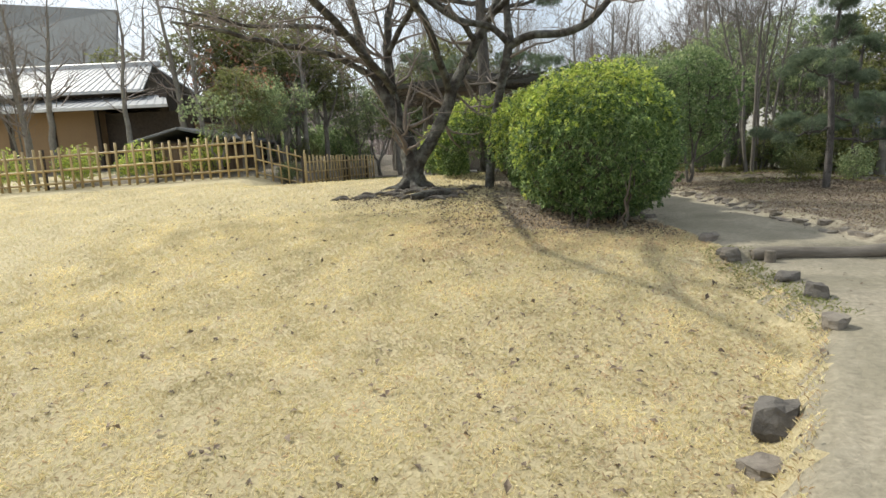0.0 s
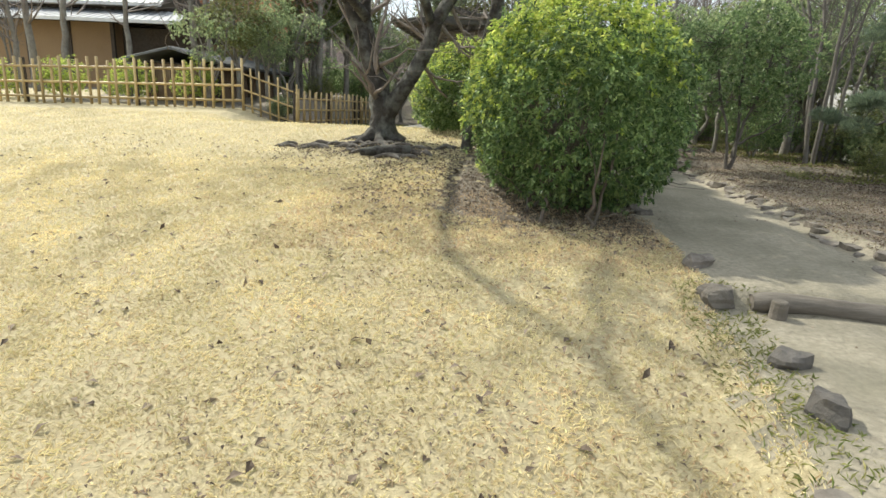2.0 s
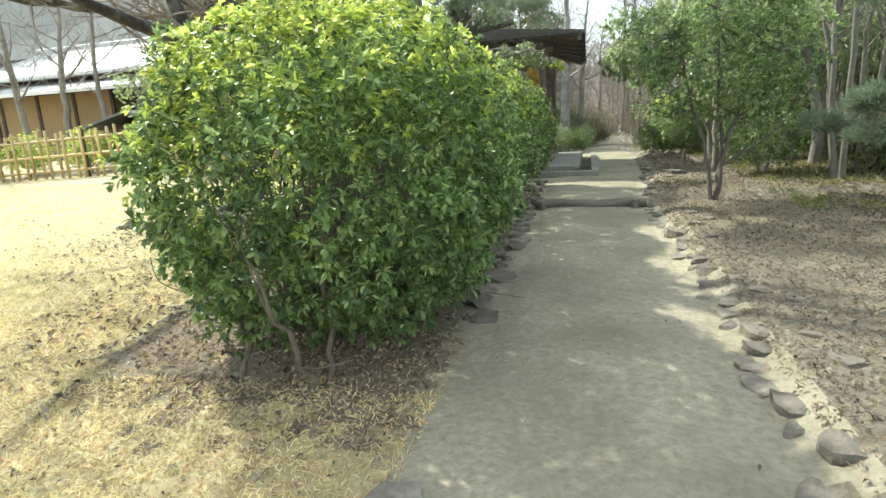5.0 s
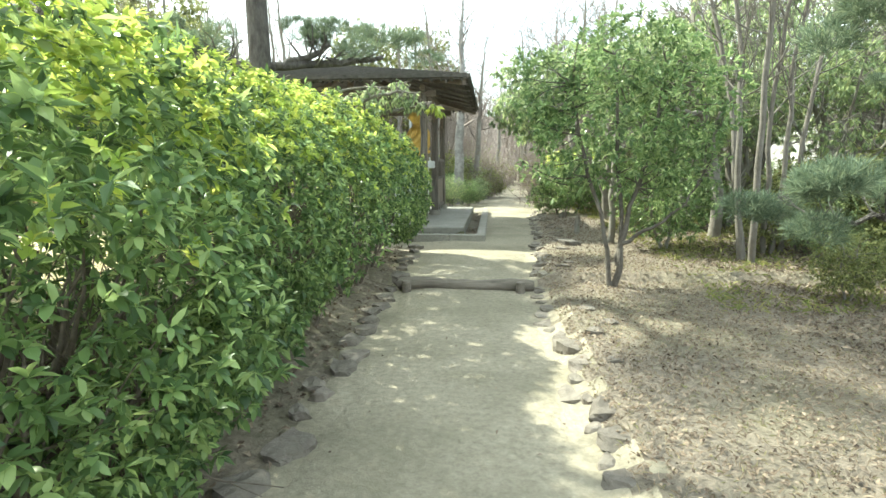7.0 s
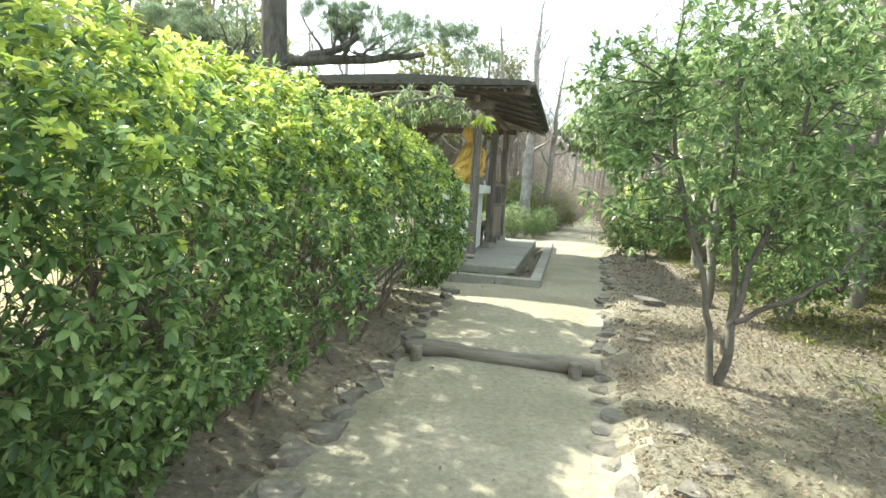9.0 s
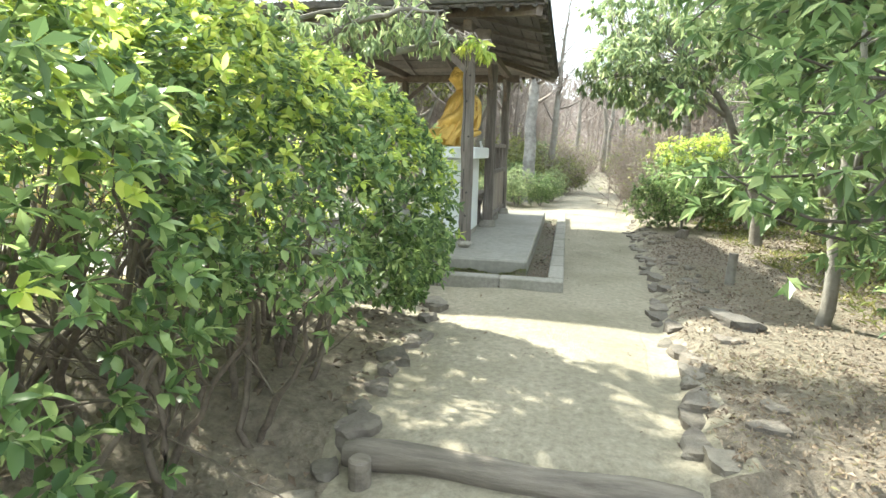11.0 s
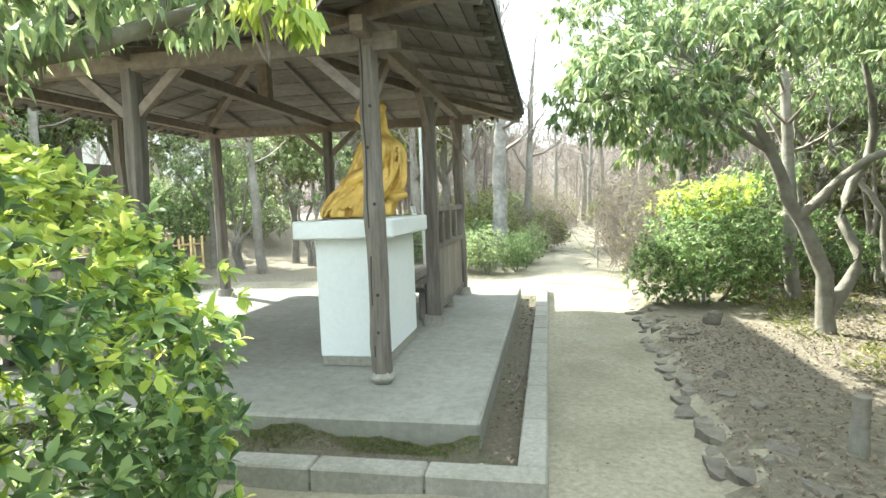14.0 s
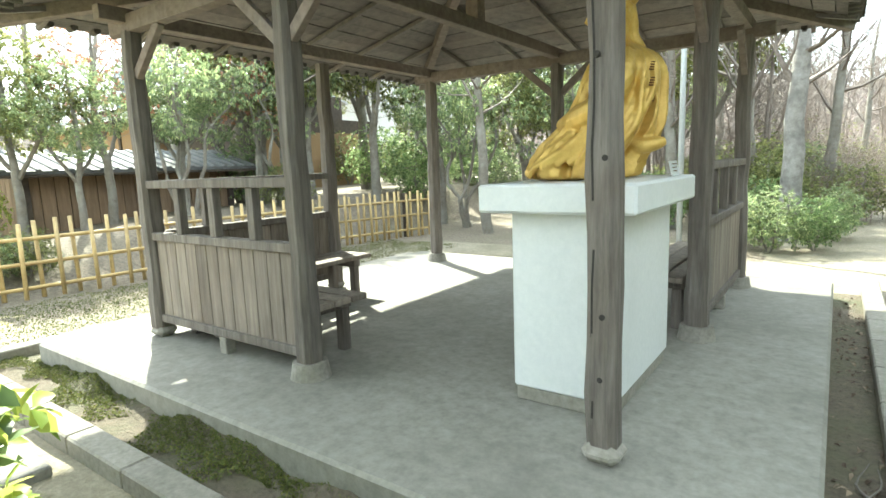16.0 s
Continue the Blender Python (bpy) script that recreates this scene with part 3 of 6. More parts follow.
# common rafters under the sheathing
for i in range(-3, 4):
    o = i * 0.77
    for a in range(4):
        horiz = a % 2 == 0
        half = (EX1 - EX0) / 2 if horiz else (EY1 - EY0) / 2
        dep = (EY1 - EY0) / 2 if horiz else (EX1 - EX0) / 2
        if abs(o) > half - 0.1:
            continue
        run = dep * (1 - abs(o) / half)
        s = -1 if a < 2 else 1
        if horiz:
            e, t = (APEX.x + o, APEX.y + s * (dep + 0.0)), (APEX.x + o, APEX.y + s * (dep - run))
        else:
            e, t = (APEX.x + s * (dep + 0.0), APEX.y + o), (APEX.x + s * (dep - run), APEX.y + o)
        if run < 0.25:
            continue
        pav("rafter", stick((e[0], e[1], EZ - 0.035), (t[0], t[1], roof_h(*t) - 0.035), 0.036, 0.04), ROOFWOOD)
# sheathing boards, course by course, on each side
for a in range(4):
    c0, c1 = Vector((*corners[a], EZ)), Vector((*corners[(a + 1) % 4], EZ))
    out = ((c0 + c1) / 2 - APEX)
    out.z = 0
    out.normalize()
    n = 15
    for k in range(n):
        u0, u1 = k / n, (k + 1) / n - 0.004
        p = [c0.lerp(APEX, u0), c1.lerp(APEX, u0), c1.lerp(APEX, u1), c0.lerp(APEX, u1)]
        bm = bmesh.new()
        lo = [bm.verts.new(v + Vector((0, 0, 0.004 * (k % 2)))) for v in p]
        hi = [bm.verts.new(v + Vector((0, 0, 0.018))) for v in p]
        bm.faces.new(lo[::-1])
        bm.faces.new(hi)
        for j in range(4):
            bm.faces.new((lo[j], lo[(j + 1) % 4], hi[(j + 1) % 4], hi[j]))
        pav("sheathing_board", bm, ROOFWOOD)
    # shingled roof over it
    bm = bmesh.new()
    for k in range(22):
        u0, u1 = k / 22, (k + 1) / 22
        o = out * 0.05
        q = [c0.lerp(APEX, u0) + o, c1.lerp(APEX, u0) + o, c1.lerp(APEX, u1) + o * (1 - u1), c0.lerp(APEX, u1) + o * (1 - u1)]
        lo = [bm.verts.new(v + Vector((0, 0, 0.03 if j < 2 else 0.03))) for j, v in enumerate(q)]
        hi = [bm.verts.new(v + Vector((0, 0, 0.095 if j < 2 else 0.07))) for j, v in enumerate(q)]
        bm.faces.new(hi)
        for j in (0, 1, 3):
            bm.faces.new((lo[j], lo[(j + 1) % 4], hi[(j + 1) % 4], hi[j]))
    pav("shingle_roof", bm, ROOFTOP)
    L = (c1 - c0).length
    for k in range(int(L / 0.17)):
        e = c0.lerp(c1, (k + 0.5) / int(L / 0.17))
        tail = bmesh.new()
        bmesh.ops.create_cone(tail, cap_ends=True, segments=8, radius1=0.03, radius2=0.03, depth=0.1)
        bmesh.ops.transform(tail, matrix=Matrix.Translation(e + Vector((0, 0, 0.004)) - out * 0.03) @ out.to_track_quat("Z", "Y").to_matrix().to_4x4(), verts=tail.verts)
        pav("eave_tile", tail, ROOFTOP)
    pav("fascia", stick(c0 + out * 0.02 + Vector((0, 0, 0.03)), c1 + out * 0.02 + Vector((0, 0, 0.05)), 0.03, 0.05), ROOFTOP)


def screen(a, b, inner):
    """A waist-high boarded screen with an open rail over it, between two posts; a bench on its inner side."""
    a, b, inner = Vector((*a, 0)), Vector((*b, 0)), Vector((*inner, 0))
    d = (b - a).normalized()
    L = (b - a).length
    root = empty("screen_rail", a + Vector((0, 0, SLAB)))
    rot = Matrix.Rotation(math.atan2(d.y, d.x), 4, "Z")
    for nm, z, h, w in (("top_rail", 1.53, 0.06, 0.085), ("middle_rail", 1.14, 0.06, 0.085), ("bottom_rail", 0.50, 0.06, 0.075)):
        bm = boxed(0.05, L - 0.05, -w / 2, w / 2, z - SLAB - h / 2, z - SLAB + h / 2, 0.006)
        bmesh.ops.transform(bm, matrix=rot, verts=bm.verts)
        part(nm, bm, POSTWOOD, root)
    for i in range(3):
        x = L * (i + 1) / 4
        bm = boxed(x - 0.035, x + 0.035, -0.03, 0.03, 1.17 - SLAB, 1.50 - SLAB, 0.004)
        bmesh.ops.transform(bm, matrix=rot, verts=bm.verts)
        part("baluster", bm, POSTWOOD, root)
    n = 12
    bw = (L - 0.12) / n
    for i in range(n):
        x = 0.06 + i * bw
        bm = boxed(x + 0.003, x + bw - 0.003, -0.014, 0.014, 0.47 - SLAB, 1.11 - SLAB, 0.003)
        bmesh.ops.transform(bm, matrix=rot, verts=bm.verts)
        part("plank", bm, BOARD, root)
    bm = boxed(L / 2 - 0.04, L / 2 + 0.04, -0.04, 0.04, 0, 0.47 - SLAB, 0.006)
    bmesh.ops.transform(bm, matrix=rot, verts=bm.verts)
    part("foot_block", bm, KERB, root)
    tagged(root, "weathered boarded wooden screen with open top rail between pavilion posts", "railing", "pavilion screens")
    bench(a + inner * 0.32 + d * (L / 2), d, L - 0.02)


def bench(c, d, L):
    root = empty("bench", (c.x, c.y, SLAB))
    rot = Matrix.Rotation(math.atan2(d.y, d.x), 4, "Z")
    for i in range(3):
        y = -0.15 + i * 0.15
        bm = boxed(-L / 2, L / 2, y - 0.068, y + 0.068, 0.37, 0.41, 0.006)
        bmesh.ops.transform(bm, matrix=rot, verts=bm.verts)
        part("seat_slat", bm, BOARD, root)
    for s in (-1, 1):
        bm = boxed(s * (L / 2 - 0.18) - 0.04, s * (L / 2 - 0.18) + 0.04, -0.2, 0.2, 0.30, 0.37, 0.006)
        bmesh.ops.transform(bm, matrix=rot, verts=bm.verts)
        part("bearer", bm, POSTWOOD, root)
        for y in (-0.15, 0.15):
            bm = boxed(s * (L / 2 - 0.18) - 0.035, s * (L / 2 - 0.18) + 0.035, y - 0.035, y + 0.035, 0, 0.30, 0.005)
            bmesh.ops.transform(bm, matrix=rot, verts=bm.verts)
            part("leg", bm, POSTWOOD, root)
    return tagged(root, "low weathered slatted wooden bench along the pavilion's screen", "bench", "pavilion benches")


screen((PX[2], PY[0]), (PX[1], PY[0]), (0, 1))
screen((PX[0], PY[1]), (PX[0], PY[2]), (-1, 0))
screen((PX[2], PY[1]), (PX[2], PY[0]), (1, 0))

# ---- pedestal and statue ----
ped = tagged(empty("pedestal", (1.9, 12.44, SLAB)), "white-painted block pedestal with an overhanging cap", "pedestal")
part("plinth", boxed(-0.26, 0.26, -0.482, 0.482, 0, 0.075, 0.006), KERB, ped, "grey cement foot")
part("shaft", boxed(-0.27, 0.27, -0.49, 0.49, 0.075, 1.0, 0.01), WHITE, ped)
part("cap", boxed(-0.40, 0.39, -0.60, 0.56, 1.0, 1.14, 0.012), WHITE, ped)


def statue():
    """Seated robed figure: stacked rings of folded cloth, with shoulders, neck and a curled head."""
    n = 72
    a = np.linspace(0, 2 * np.pi, n, endpoint=False)
    # height, centre x, centre y, half width x, half width y, fold depth
    rows = np.array([
        (0.00, -0.16, -0.02, 0.0008, 0.0008, 0.0), (0.003, -0.16, -0.02, 0.27, 0.31, 0.036), (0.05, -0.16, -0.02, 0.275, 0.315, 0.046), (0.12, -0.13, -0.01, 0.27, 0.315, 0.050),
        (0.20, -0.07, 0.0, 0.28, 0.315, 0.050), (0.30, 0.0, 0.0, 0.255, 0.29, 0.046), (0.40, 0.02, 0.0, 0.235, 0.275, 0.042),
        (0.50, 0.045, 0.0, 0.22, 0.27, 0.036), (0.58, 0.055, 0.0, 0.205, 0.26, 0.028), (0.64, 0.055, 0.0, 0.175, 0.22, 0.018),
        (0.68, 0.04, 0.0, 0.125, 0.145, 0.008), (0.71, 0.015, 0.0, 0.082, 0.085, 0.003), (0.745, 0.0, 0.0, 0.076, 0.074, 0.0),
        (0.78, -0.015, 0.0, 0.092, 0.084, 0.0), (0.83, -0.025, 0.0, 0.122, 0.106, 0.0), (0.89, -0.02, 0.0, 0.128, 0.114, 0.0),
        (0.945, -0.01, 0.0, 0.112, 0.1, 0.002), (0.995, 0.0, 0.0, 0.08, 0.072, 0.003), (1.03, 0.0, 0.0, 0.03, 0.03, 0.001), (1.034, 0.0, 0.0, 0.001, 0.001, 0.0)])
    s = np.linspace(0, len(rows) - 1, 110)
    R = np.stack([np.interp(s, np.arange(len(rows)), rows[:, c]) for c in range(6)], -1)
    k = np.ones(5) / 5
    for c in range(6):
        R[2:-2, c] = np.convolve(R[:, c], k, "valid")
    h = R[:, 0:1]
    drape = np.sin(a * 11 + 2.2 * np.sin(a * 2 + 1) + h * 4)
    fold = 0.75 * np.sign(drape) * np.abs(drape) ** 0.7 + np.sin(a * 26 - h * 5 + 2 * np.cos(a * 3)) * 0.35
    rad = 1 + fold * R[:, 5:6] / 0.22
    # a trailing robe to the front, and an arm fold at the back
    trail = np.clip(-np.cos(a), 0, 1) ** 2 * np.clip(0.32 - h, 0, 1) * 0.15
    X = R[:, 1:2] + (R[:, 3:4] * rad + trail) * np.cos(a)
    Y = R[:, 2:3] + R[:, 4:5] * rad * np.sin(a)
    face = np.exp(-((h - 0.845) / 0.018) ** 2) * np.exp(-((np.abs(a - np.pi)) / 0.16) ** 2) * 0.028
    X = X - face
    curl = (h > 0.86) * (h < 1.0) * 0.013 * np.sin(a * 11) * np.sin(h * 150)
    V = np.stack([X + curl * np.cos(a), Y + curl * np.sin(a), np.repeat(h, n, 1)], -1).reshape(-1, 3)
    m = len(R)
    i = (np.arange(m - 1)[:, None] * n + np.arange(n)[None]).reshape(-1)
    j = (np.arange(m - 1)[:, None] * n + (np.arange(n)[None] + 1) % n).reshape(-1)
    F = np.stack([i, j, j + n, i + n], -1)
    # a hanging hood tail and a hand resting at the side, in the same mesh
    soft = [smooth_line([(0.09, 0.0, 0.9, 0.02), (0.1, 0.01, 0.82, 0.026), (0.1, 0.02, 0.75, 0.03), (0.14, 0.03, 0.67, 0.034), (0.2, 0.03, 0.55, 0.015)], 14)]
    # rows of tight curls over the crown
    for k in range(44):
        b, e = k * 2.4, 0.25 + 1.2 * ((k * 0.618) % 1)
        q = np.array([0.118 * math.cos(b) * math.cos(e) - 0.005, 0.105 * math.sin(b) * math.cos(e), 0.9 + 0.118 * math.sin(e)])
        soft.append((np.stack([q + [0, 0, d] for d in (-0.016, 0.0, 0.016)]), np.array([0.01, 0.02, 0.01])))
    for sd in (-1, 1):
        # sleeve from shoulder to lap, folded knee, ear, and the robe's slanting pleats
        soft.append(smooth_line([(0.07, sd * 0.19, 0.63, 0.06), (0.06, sd * 0.27, 0.5, 0.075), (-0.03, sd * 0.29, 0.37, 0.08), (-0.17, sd * 0.22, 0.31, 0.07), (-0.29, sd * 0.07, 0.3, 0.035)], 18))
        soft.append(smooth_line([(0.0, sd * 0.22, 0.15, 0.05), (-0.16, sd * 0.26, 0.17, 0.065), (-0.3, sd * 0.2, 0.17, 0.06), (-0.36, sd * 0.06, 0.14, 0.04)], 16))
        soft.append(smooth_line([(0.0, sd * 0.1, 0.9, 0.012), (0.005, sd * 0.112, 0.86, 0.016), (0.0, sd * 0.106, 0.79, 0.011)], 8))
        for k in range(7):
            u = k / 6
            soft.append(smooth_line([(0.2 - 0.2 * u, sd * (0.13 + 0.07 * u), 0.63 - 0.03 * u, 0.01), (0.22 - 0.23 * u, sd * (0.2 + 0.07 * u), 0.45 - 0.05 * u, 0.018), (0.13 - 0.3 * u, sd * (0.27 + 0.04 * u), 0.26 - 0.06 * u, 0.021), (0.0 - 0.4 * u, sd * (0.33 - 0.02 * u), 0.1 - 0.03 * u, 0.014)], 14))
    for k in range(13):
        soft.append(smooth_line([(-0.16 - 0.01 * (k % 3), -0.27 + 0.045 * k, 0.26 + 0.02 * (k % 2), 0.012), (-0.34, -0.29 + 0.048 * k, 0.14, 0.017), (-0.5 + 0.012 * abs(k - 6), -0.3 + 0.05 * k, 0.02, 0.014)], 12))
    soft.append(smooth_line([(0.1, -0.15, 0.19, 0.04), (0.18, -0.17, 0.17, 0.042), (0.25, -0.16, 0.18, 0.034), (0.285, -0.15, 0.19, 0.02)], 10))
    shut = []
    for p, r in soft:
        p = np.concatenate([[p[0] + (p[0] - p[1]) * 0.02], p, [p[-1] + (p[-1] - p[-2]) * 0.02]])
        shut.append((p, np.concatenate([[0.0004], r, [0.0004]])))
    V2, F2 = tubes(shut, 12)
    V = np.concatenate([V, V2])
    F = np.concatenate([F, F2 + m * n])
    return fast_mesh("statue", V, F, GOLD, True)


fig = put("statue", statue(), None, pose(1.97, 12.5, SLAB + 1.14, 0, 0, 12) @ Matrix.Diagonal((0.93, 1.0, 0.985, 1)))
# the cloth, sleeves and head blended into one cast skin
skin = fig.modifiers.new("blend", "REMESH")
skin.mode, skin.voxel_size, skin.use_smooth_shade = "VOXEL", 0.0085, True
bpy.context.view_layer.update()
cast = bpy.data.meshes.new_from_object(fig.evaluated_get(bpy.context.evaluated_depsgraph_get()))
fig.modifiers.clear()
fig.data = cast
tagged(fig, "gold-painted seated robed statue on the white pedestal", "statue")
for i in range(3):
    ins = bmesh.new()
    for k in range(4):
        box(ins, -0.016 + 0.004 * k, 0.012 + 0.003 * k, -0.002, 0.002, 0.012 * k - 0.018, 0.012 * k - 0.012)
    mark = put("inscription", bm_mesh("inscription", ins, INK), fig, pose(0.212, -0.222, 0.55 - i * 0.075, 0, 0, 42))
card = tagged(empty("name_card", (2.21, 12.86, SLAB + 1.14)), "small white printed card standing on the pedestal", "card")
part("card", boxed(-0.008, 0.004, -0.07, 0.07, 0.0, 0.085, 0.001, pose(0, 0, 0, 0, -12, 0)), WHITE, card)
for i in range(3):
    part("text_bar", boxed(0.0045, 0.006, -0.055, 0.05 - 0.012 * i, 0.062 - i * 0.02, 0.068 - i * 0.02, 0, pose(0, 0, 0, 0, -12, 0)), INK, card, "grey line of print")

# ---- hedge ----
BLOBS = [(1.6, 3.04, 1.0, 1.17, 1.5, 1.16), (1.38, 4.9, 1.05, 1.2, 1.1, 1.1), (1.42, 6.2, 1.08, 1.2, 1.1, 1.09), (1.42, 7.5, 1.1, 1.22, 1.1, 1.08),
         (1.48, 8.6, 1.1, 1.2, 0.95, 0.98), (0.2, 7.6, 1.15, 1.2, 1.0, 1.05), (-0.1, 8.6, 1.05, 1.2, 0.85, 0.85), (1.6, 8.98, 0.98, 1.07, 0.82, 0.95)]


def shell(rng, density, depth=0.0):
    """Points and outward directions over the joined outline of the blobs."""
    P, N = [], []
    for bi, (x, y, z, rx, ry, rz) in enumerate(BLOBS):
        n = int(density * 4.2 * ((rx * ry) + (rx * rz) + (ry * rz)))
        v = unit(rng.normal(0, 1, (n, 3)))
        r = np.array([rx, ry, rz])
        q = np.sign(v) * np.abs(v) ** 0.85
        q = unit(q)
        lump = 1 + 0.055 * np.sin(q[:, 0] * 9 + bi) * np.cos(q[:, 1] * 8 + q[:, 2] * 7) + rng.normal(0, 0.025, n) - depth * rng.uniform(0, 1, n)
        p = np.array([x, y, z]) + q * r * lump[:, None]
        nn = unit(q / r)
        keep = np.ones(n, bool)
        for bj, (x2, y2, z2, a, b, c) in enumerate(BLOBS):
            if bj != bi:
                keep &= (((p - [x2, y2, z2]) / [a, b, c]) ** 2).sum(1) > 0.86
        gz = ground_z(p[:, 0], p[:, 1])
        low = np.where(p[:, 1] < 5.5, 0.1, np.interp(p[:, 1], [5.5, 6.0, 6.5, 8.0, 8.7, 9.3], [0.12, 0.35, 0.76, 0.68, 0.32, 0.1]))
        low = np.where(p[:, 0] < 0.6, np.where(p[:, 0] < -0.1, 0.08, 0.4), low)
        keep &= p[:, 2] > gz + low + rng.uniform(0, 0.35, n) * (low > 0.3)
        P.append(p[keep])
        N.append(nn[keep])
    return np.concatenate(P), np.concatenate(N)


hr = np.random.default_rng(11)
hedge = tagged(empty("azalea_hedge", (1.4, 5.0, 0.0)), "tall dense evergreen azalea hedge with yellow-green new shoots towards the sun", "hedge")
HI = pose(-1.4, -5.0, 0)
tp, tn = shell(hr, 240, 0.14)
ax = unit(tn + hr.normal(0, 0.35, tn.shape) + [0, 0, 0.35])
# new shoots with sunlight painted in: lighter leaves upward, sunward and at far end
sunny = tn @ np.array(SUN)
sunlit = np.maximum(0.8 * tn[:, 2] + 0.25 * sunny, sunny) + 0.1 * smoothstep(8.2, 9.3, tp[:, 1]) + hr.normal(0, 0.27, len(tn)) > 0.42
for nm, sel, mt, ln in (("foliage", ~sunlit, HEDGE, 0.05), ("young_foliage", sunlit, YOUNG_SUNLIT, 0.047)):
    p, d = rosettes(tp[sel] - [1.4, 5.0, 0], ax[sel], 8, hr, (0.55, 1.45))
    put(nm, leaves(nm, p, d, ln, 0.0235, mt, hr, fine=2), hedge, None, "yellow-green leaves of new shoots and of the sun-facing side" if nm != "foliage" else "")
ip, inn = shell(hr, 120, 0.5)
p, d = rosettes(ip - [1.4, 5.0, 0], unit(inn + hr.normal(0, 0.6, inn.shape)), 6, hr, (0.6, 1.6))
put("inner_foliage", leaves("inner_foliage", p, d, 0.07, 0.027, HEDGE, hr, fine=False), hedge, None, "shaded inner leaves")
lines = []
for _ in range(190):
    x, y = hr.uniform(0.7, 2.0), hr.uniform(2.4, 8.4)
    if y < 5.2:
        x, y = 1.5 + hr.normal(0, 0.3), 3.25 + hr.normal(0, 0.4)
    z = float(ground_z(np.array(x), np.array(y)))
    b = hr.normal(0, 1, 2) * (0.3 if y > 5.2 else 0.22) + [0.1 * (y > 5.2), 0]
    h = hr.uniform(0.7, 1.1)
    c = [(x, y, z - 0.05, 0.019), (x + b[0] * 0.25, y + b[1] * 0.25, z + h * 0.25, 0.017), (x + b[0] * 0.6, y + b[1] * 0.8, z + h * 0.6, 0.012), (x + b[0] * 0.9, y + b[1] * 1.3, z + h, 0.005)]
    p, r = smooth_line(c, 9)
    p = p + hr.normal(0, 0.02, p.shape)
    lines.append((p - [1.4, 5.0, 0], r))
    for k in range(2):
        i = hr.integers(2, 6)
        limb(hr, p[i] - [1.4, 5.0, 0], hr.normal(0, 1, 3) + [0, 0, 0.8], hr.uniform(0.3, 0.7), 0.007, 1, lines, 0.1, 0.3, (1, 2), 0.6, None, 4)
V, F = tubes(lines, 5)
put("stem_thicket", fast_mesh("stem_thicket", V, F, HEDGESTEM, True), hedge, None, "bare brown twisted stems")

# ---- cherry tree on the mound ----
cr = np.random.default_rng(21)
CH = Vector((-1.25, 6.1, 0.33))
cherry = tagged(empty("cherry_tree", CH), "old bare cherry tree with lichen-spotted dark bark and spreading limbs", "tree")
main = [
    [(0, 0, -0.15, 0.30), (0.02, 0, 0.15, 0.23), (0.0, 0, 0.45, 0.20), (-0.12, 0.02, 0.95, 0.145), (-0.45, 0.05, 1.75, 0.115), (-0.85, 0.1, 2.6, 0.09), (-1.05, 0.2, 3.6, 0.065), (-1.5, 0.4, 4.8, 0.035)],
    [(0.03, 0, 0.3, 0.17), (0.28, -0.05, 0.7, 0.13), (0.62, -0.1, 1.25, 0.12), (0.95, -0.1, 2.0, 0.11), (1.35, -0.15, 2.7, 0.1), (1.75, -0.2, 3.4, 0.075), (2.3, -0.4, 4.6, 0.03)],
    [(-0.1, 0.02, 0.9, 0.11), (-0.28, 0.1, 1.6, 0.1), (-0.4, 0.2, 2.6, 0.085), (-0.3, 0.3, 3.7, 0.06), (0.1, 0.4, 5, 0.03)],
]
boughs = [
    [(-0.6, 0.08, 2.1, 0.07), (-1.3, -0.4, 2.5, 0.055), (-2.4, -1.0, 2.7, 0.045), (-3.8, -1.6, 3.0, 0.02)],
    [(-0.9, 0.1, 2.9, 0.06), (-1.8, 0.3, 3.2, 0.05), (-3.2, 0.2, 3.3, 0.035), (-4.6, -0.3, 3.6, 0.015)],
    [(1.35, -0.15, 2.7, 0.065), (0.7, -1.0, 3.2, 0.05), (-0.3, -1.9, 3.4, 0.035), (-1.6, -2.6, 3.6, 0.015)],
    [(1.5, -0.2, 3.0, 0.06), (2.2, -1.0, 3.5, 0.05), (3.2, -1.8, 3.9, 0.03), (4.2, -2.4, 4.3, 0.012)],
    # two boughs added mostly out of view, shaped to cast shadows on the lawn
    [(-0.3, 0.0, 1.9, 0.08), (-0.6, -1.2, 2.3, 0.065), (-0.85, -2.4, 2.67, 0.058), (-1.29, -3.23, 3.17, 0.055), (-1.35, -3.57, 3.57, 0.05), (-1.2, -3.98, 4.07, 0.045), (-1.55, -5.14, 4.87, 0.025)],
    [(0.8, -0.1, 1.8, 0.075), (0.5, -1.6, 2.7, 0.06), (-0.1, -3.1, 3.27, 0.055), (-0.69, -3.53, 3.67, 0.05), (-1.2, -3.98, 4.07, 0.04)],
    [(-0.4, 0.2, 2.6, 0.06), (0.2, -0.7, 3.3, 0.045), (0.6, -1.8, 3.9, 0.03), (0.6, -3.2, 4.2, 0.012)],
]
lines, twigs = [], []
for c in main + boughs:
    p, r = smooth_line(c, 16)
    p[1:] += cr.normal(0, 0.015, p[1:].shape)
    lines.append((p, r))
    for i in range(5, 16):
        for _ in range(2 if len(c) < 6 else 1):
            limb(cr, p[i], cr.normal(0, 1, 3) * [1, 1, 0.5] + [0, 0, 0.35], cr.uniform(0.7, 1.5), max(0.012, r[i] * 0.4), 2, twigs, 0.08, 0.3, (2, 4), 0.62, None, 5)
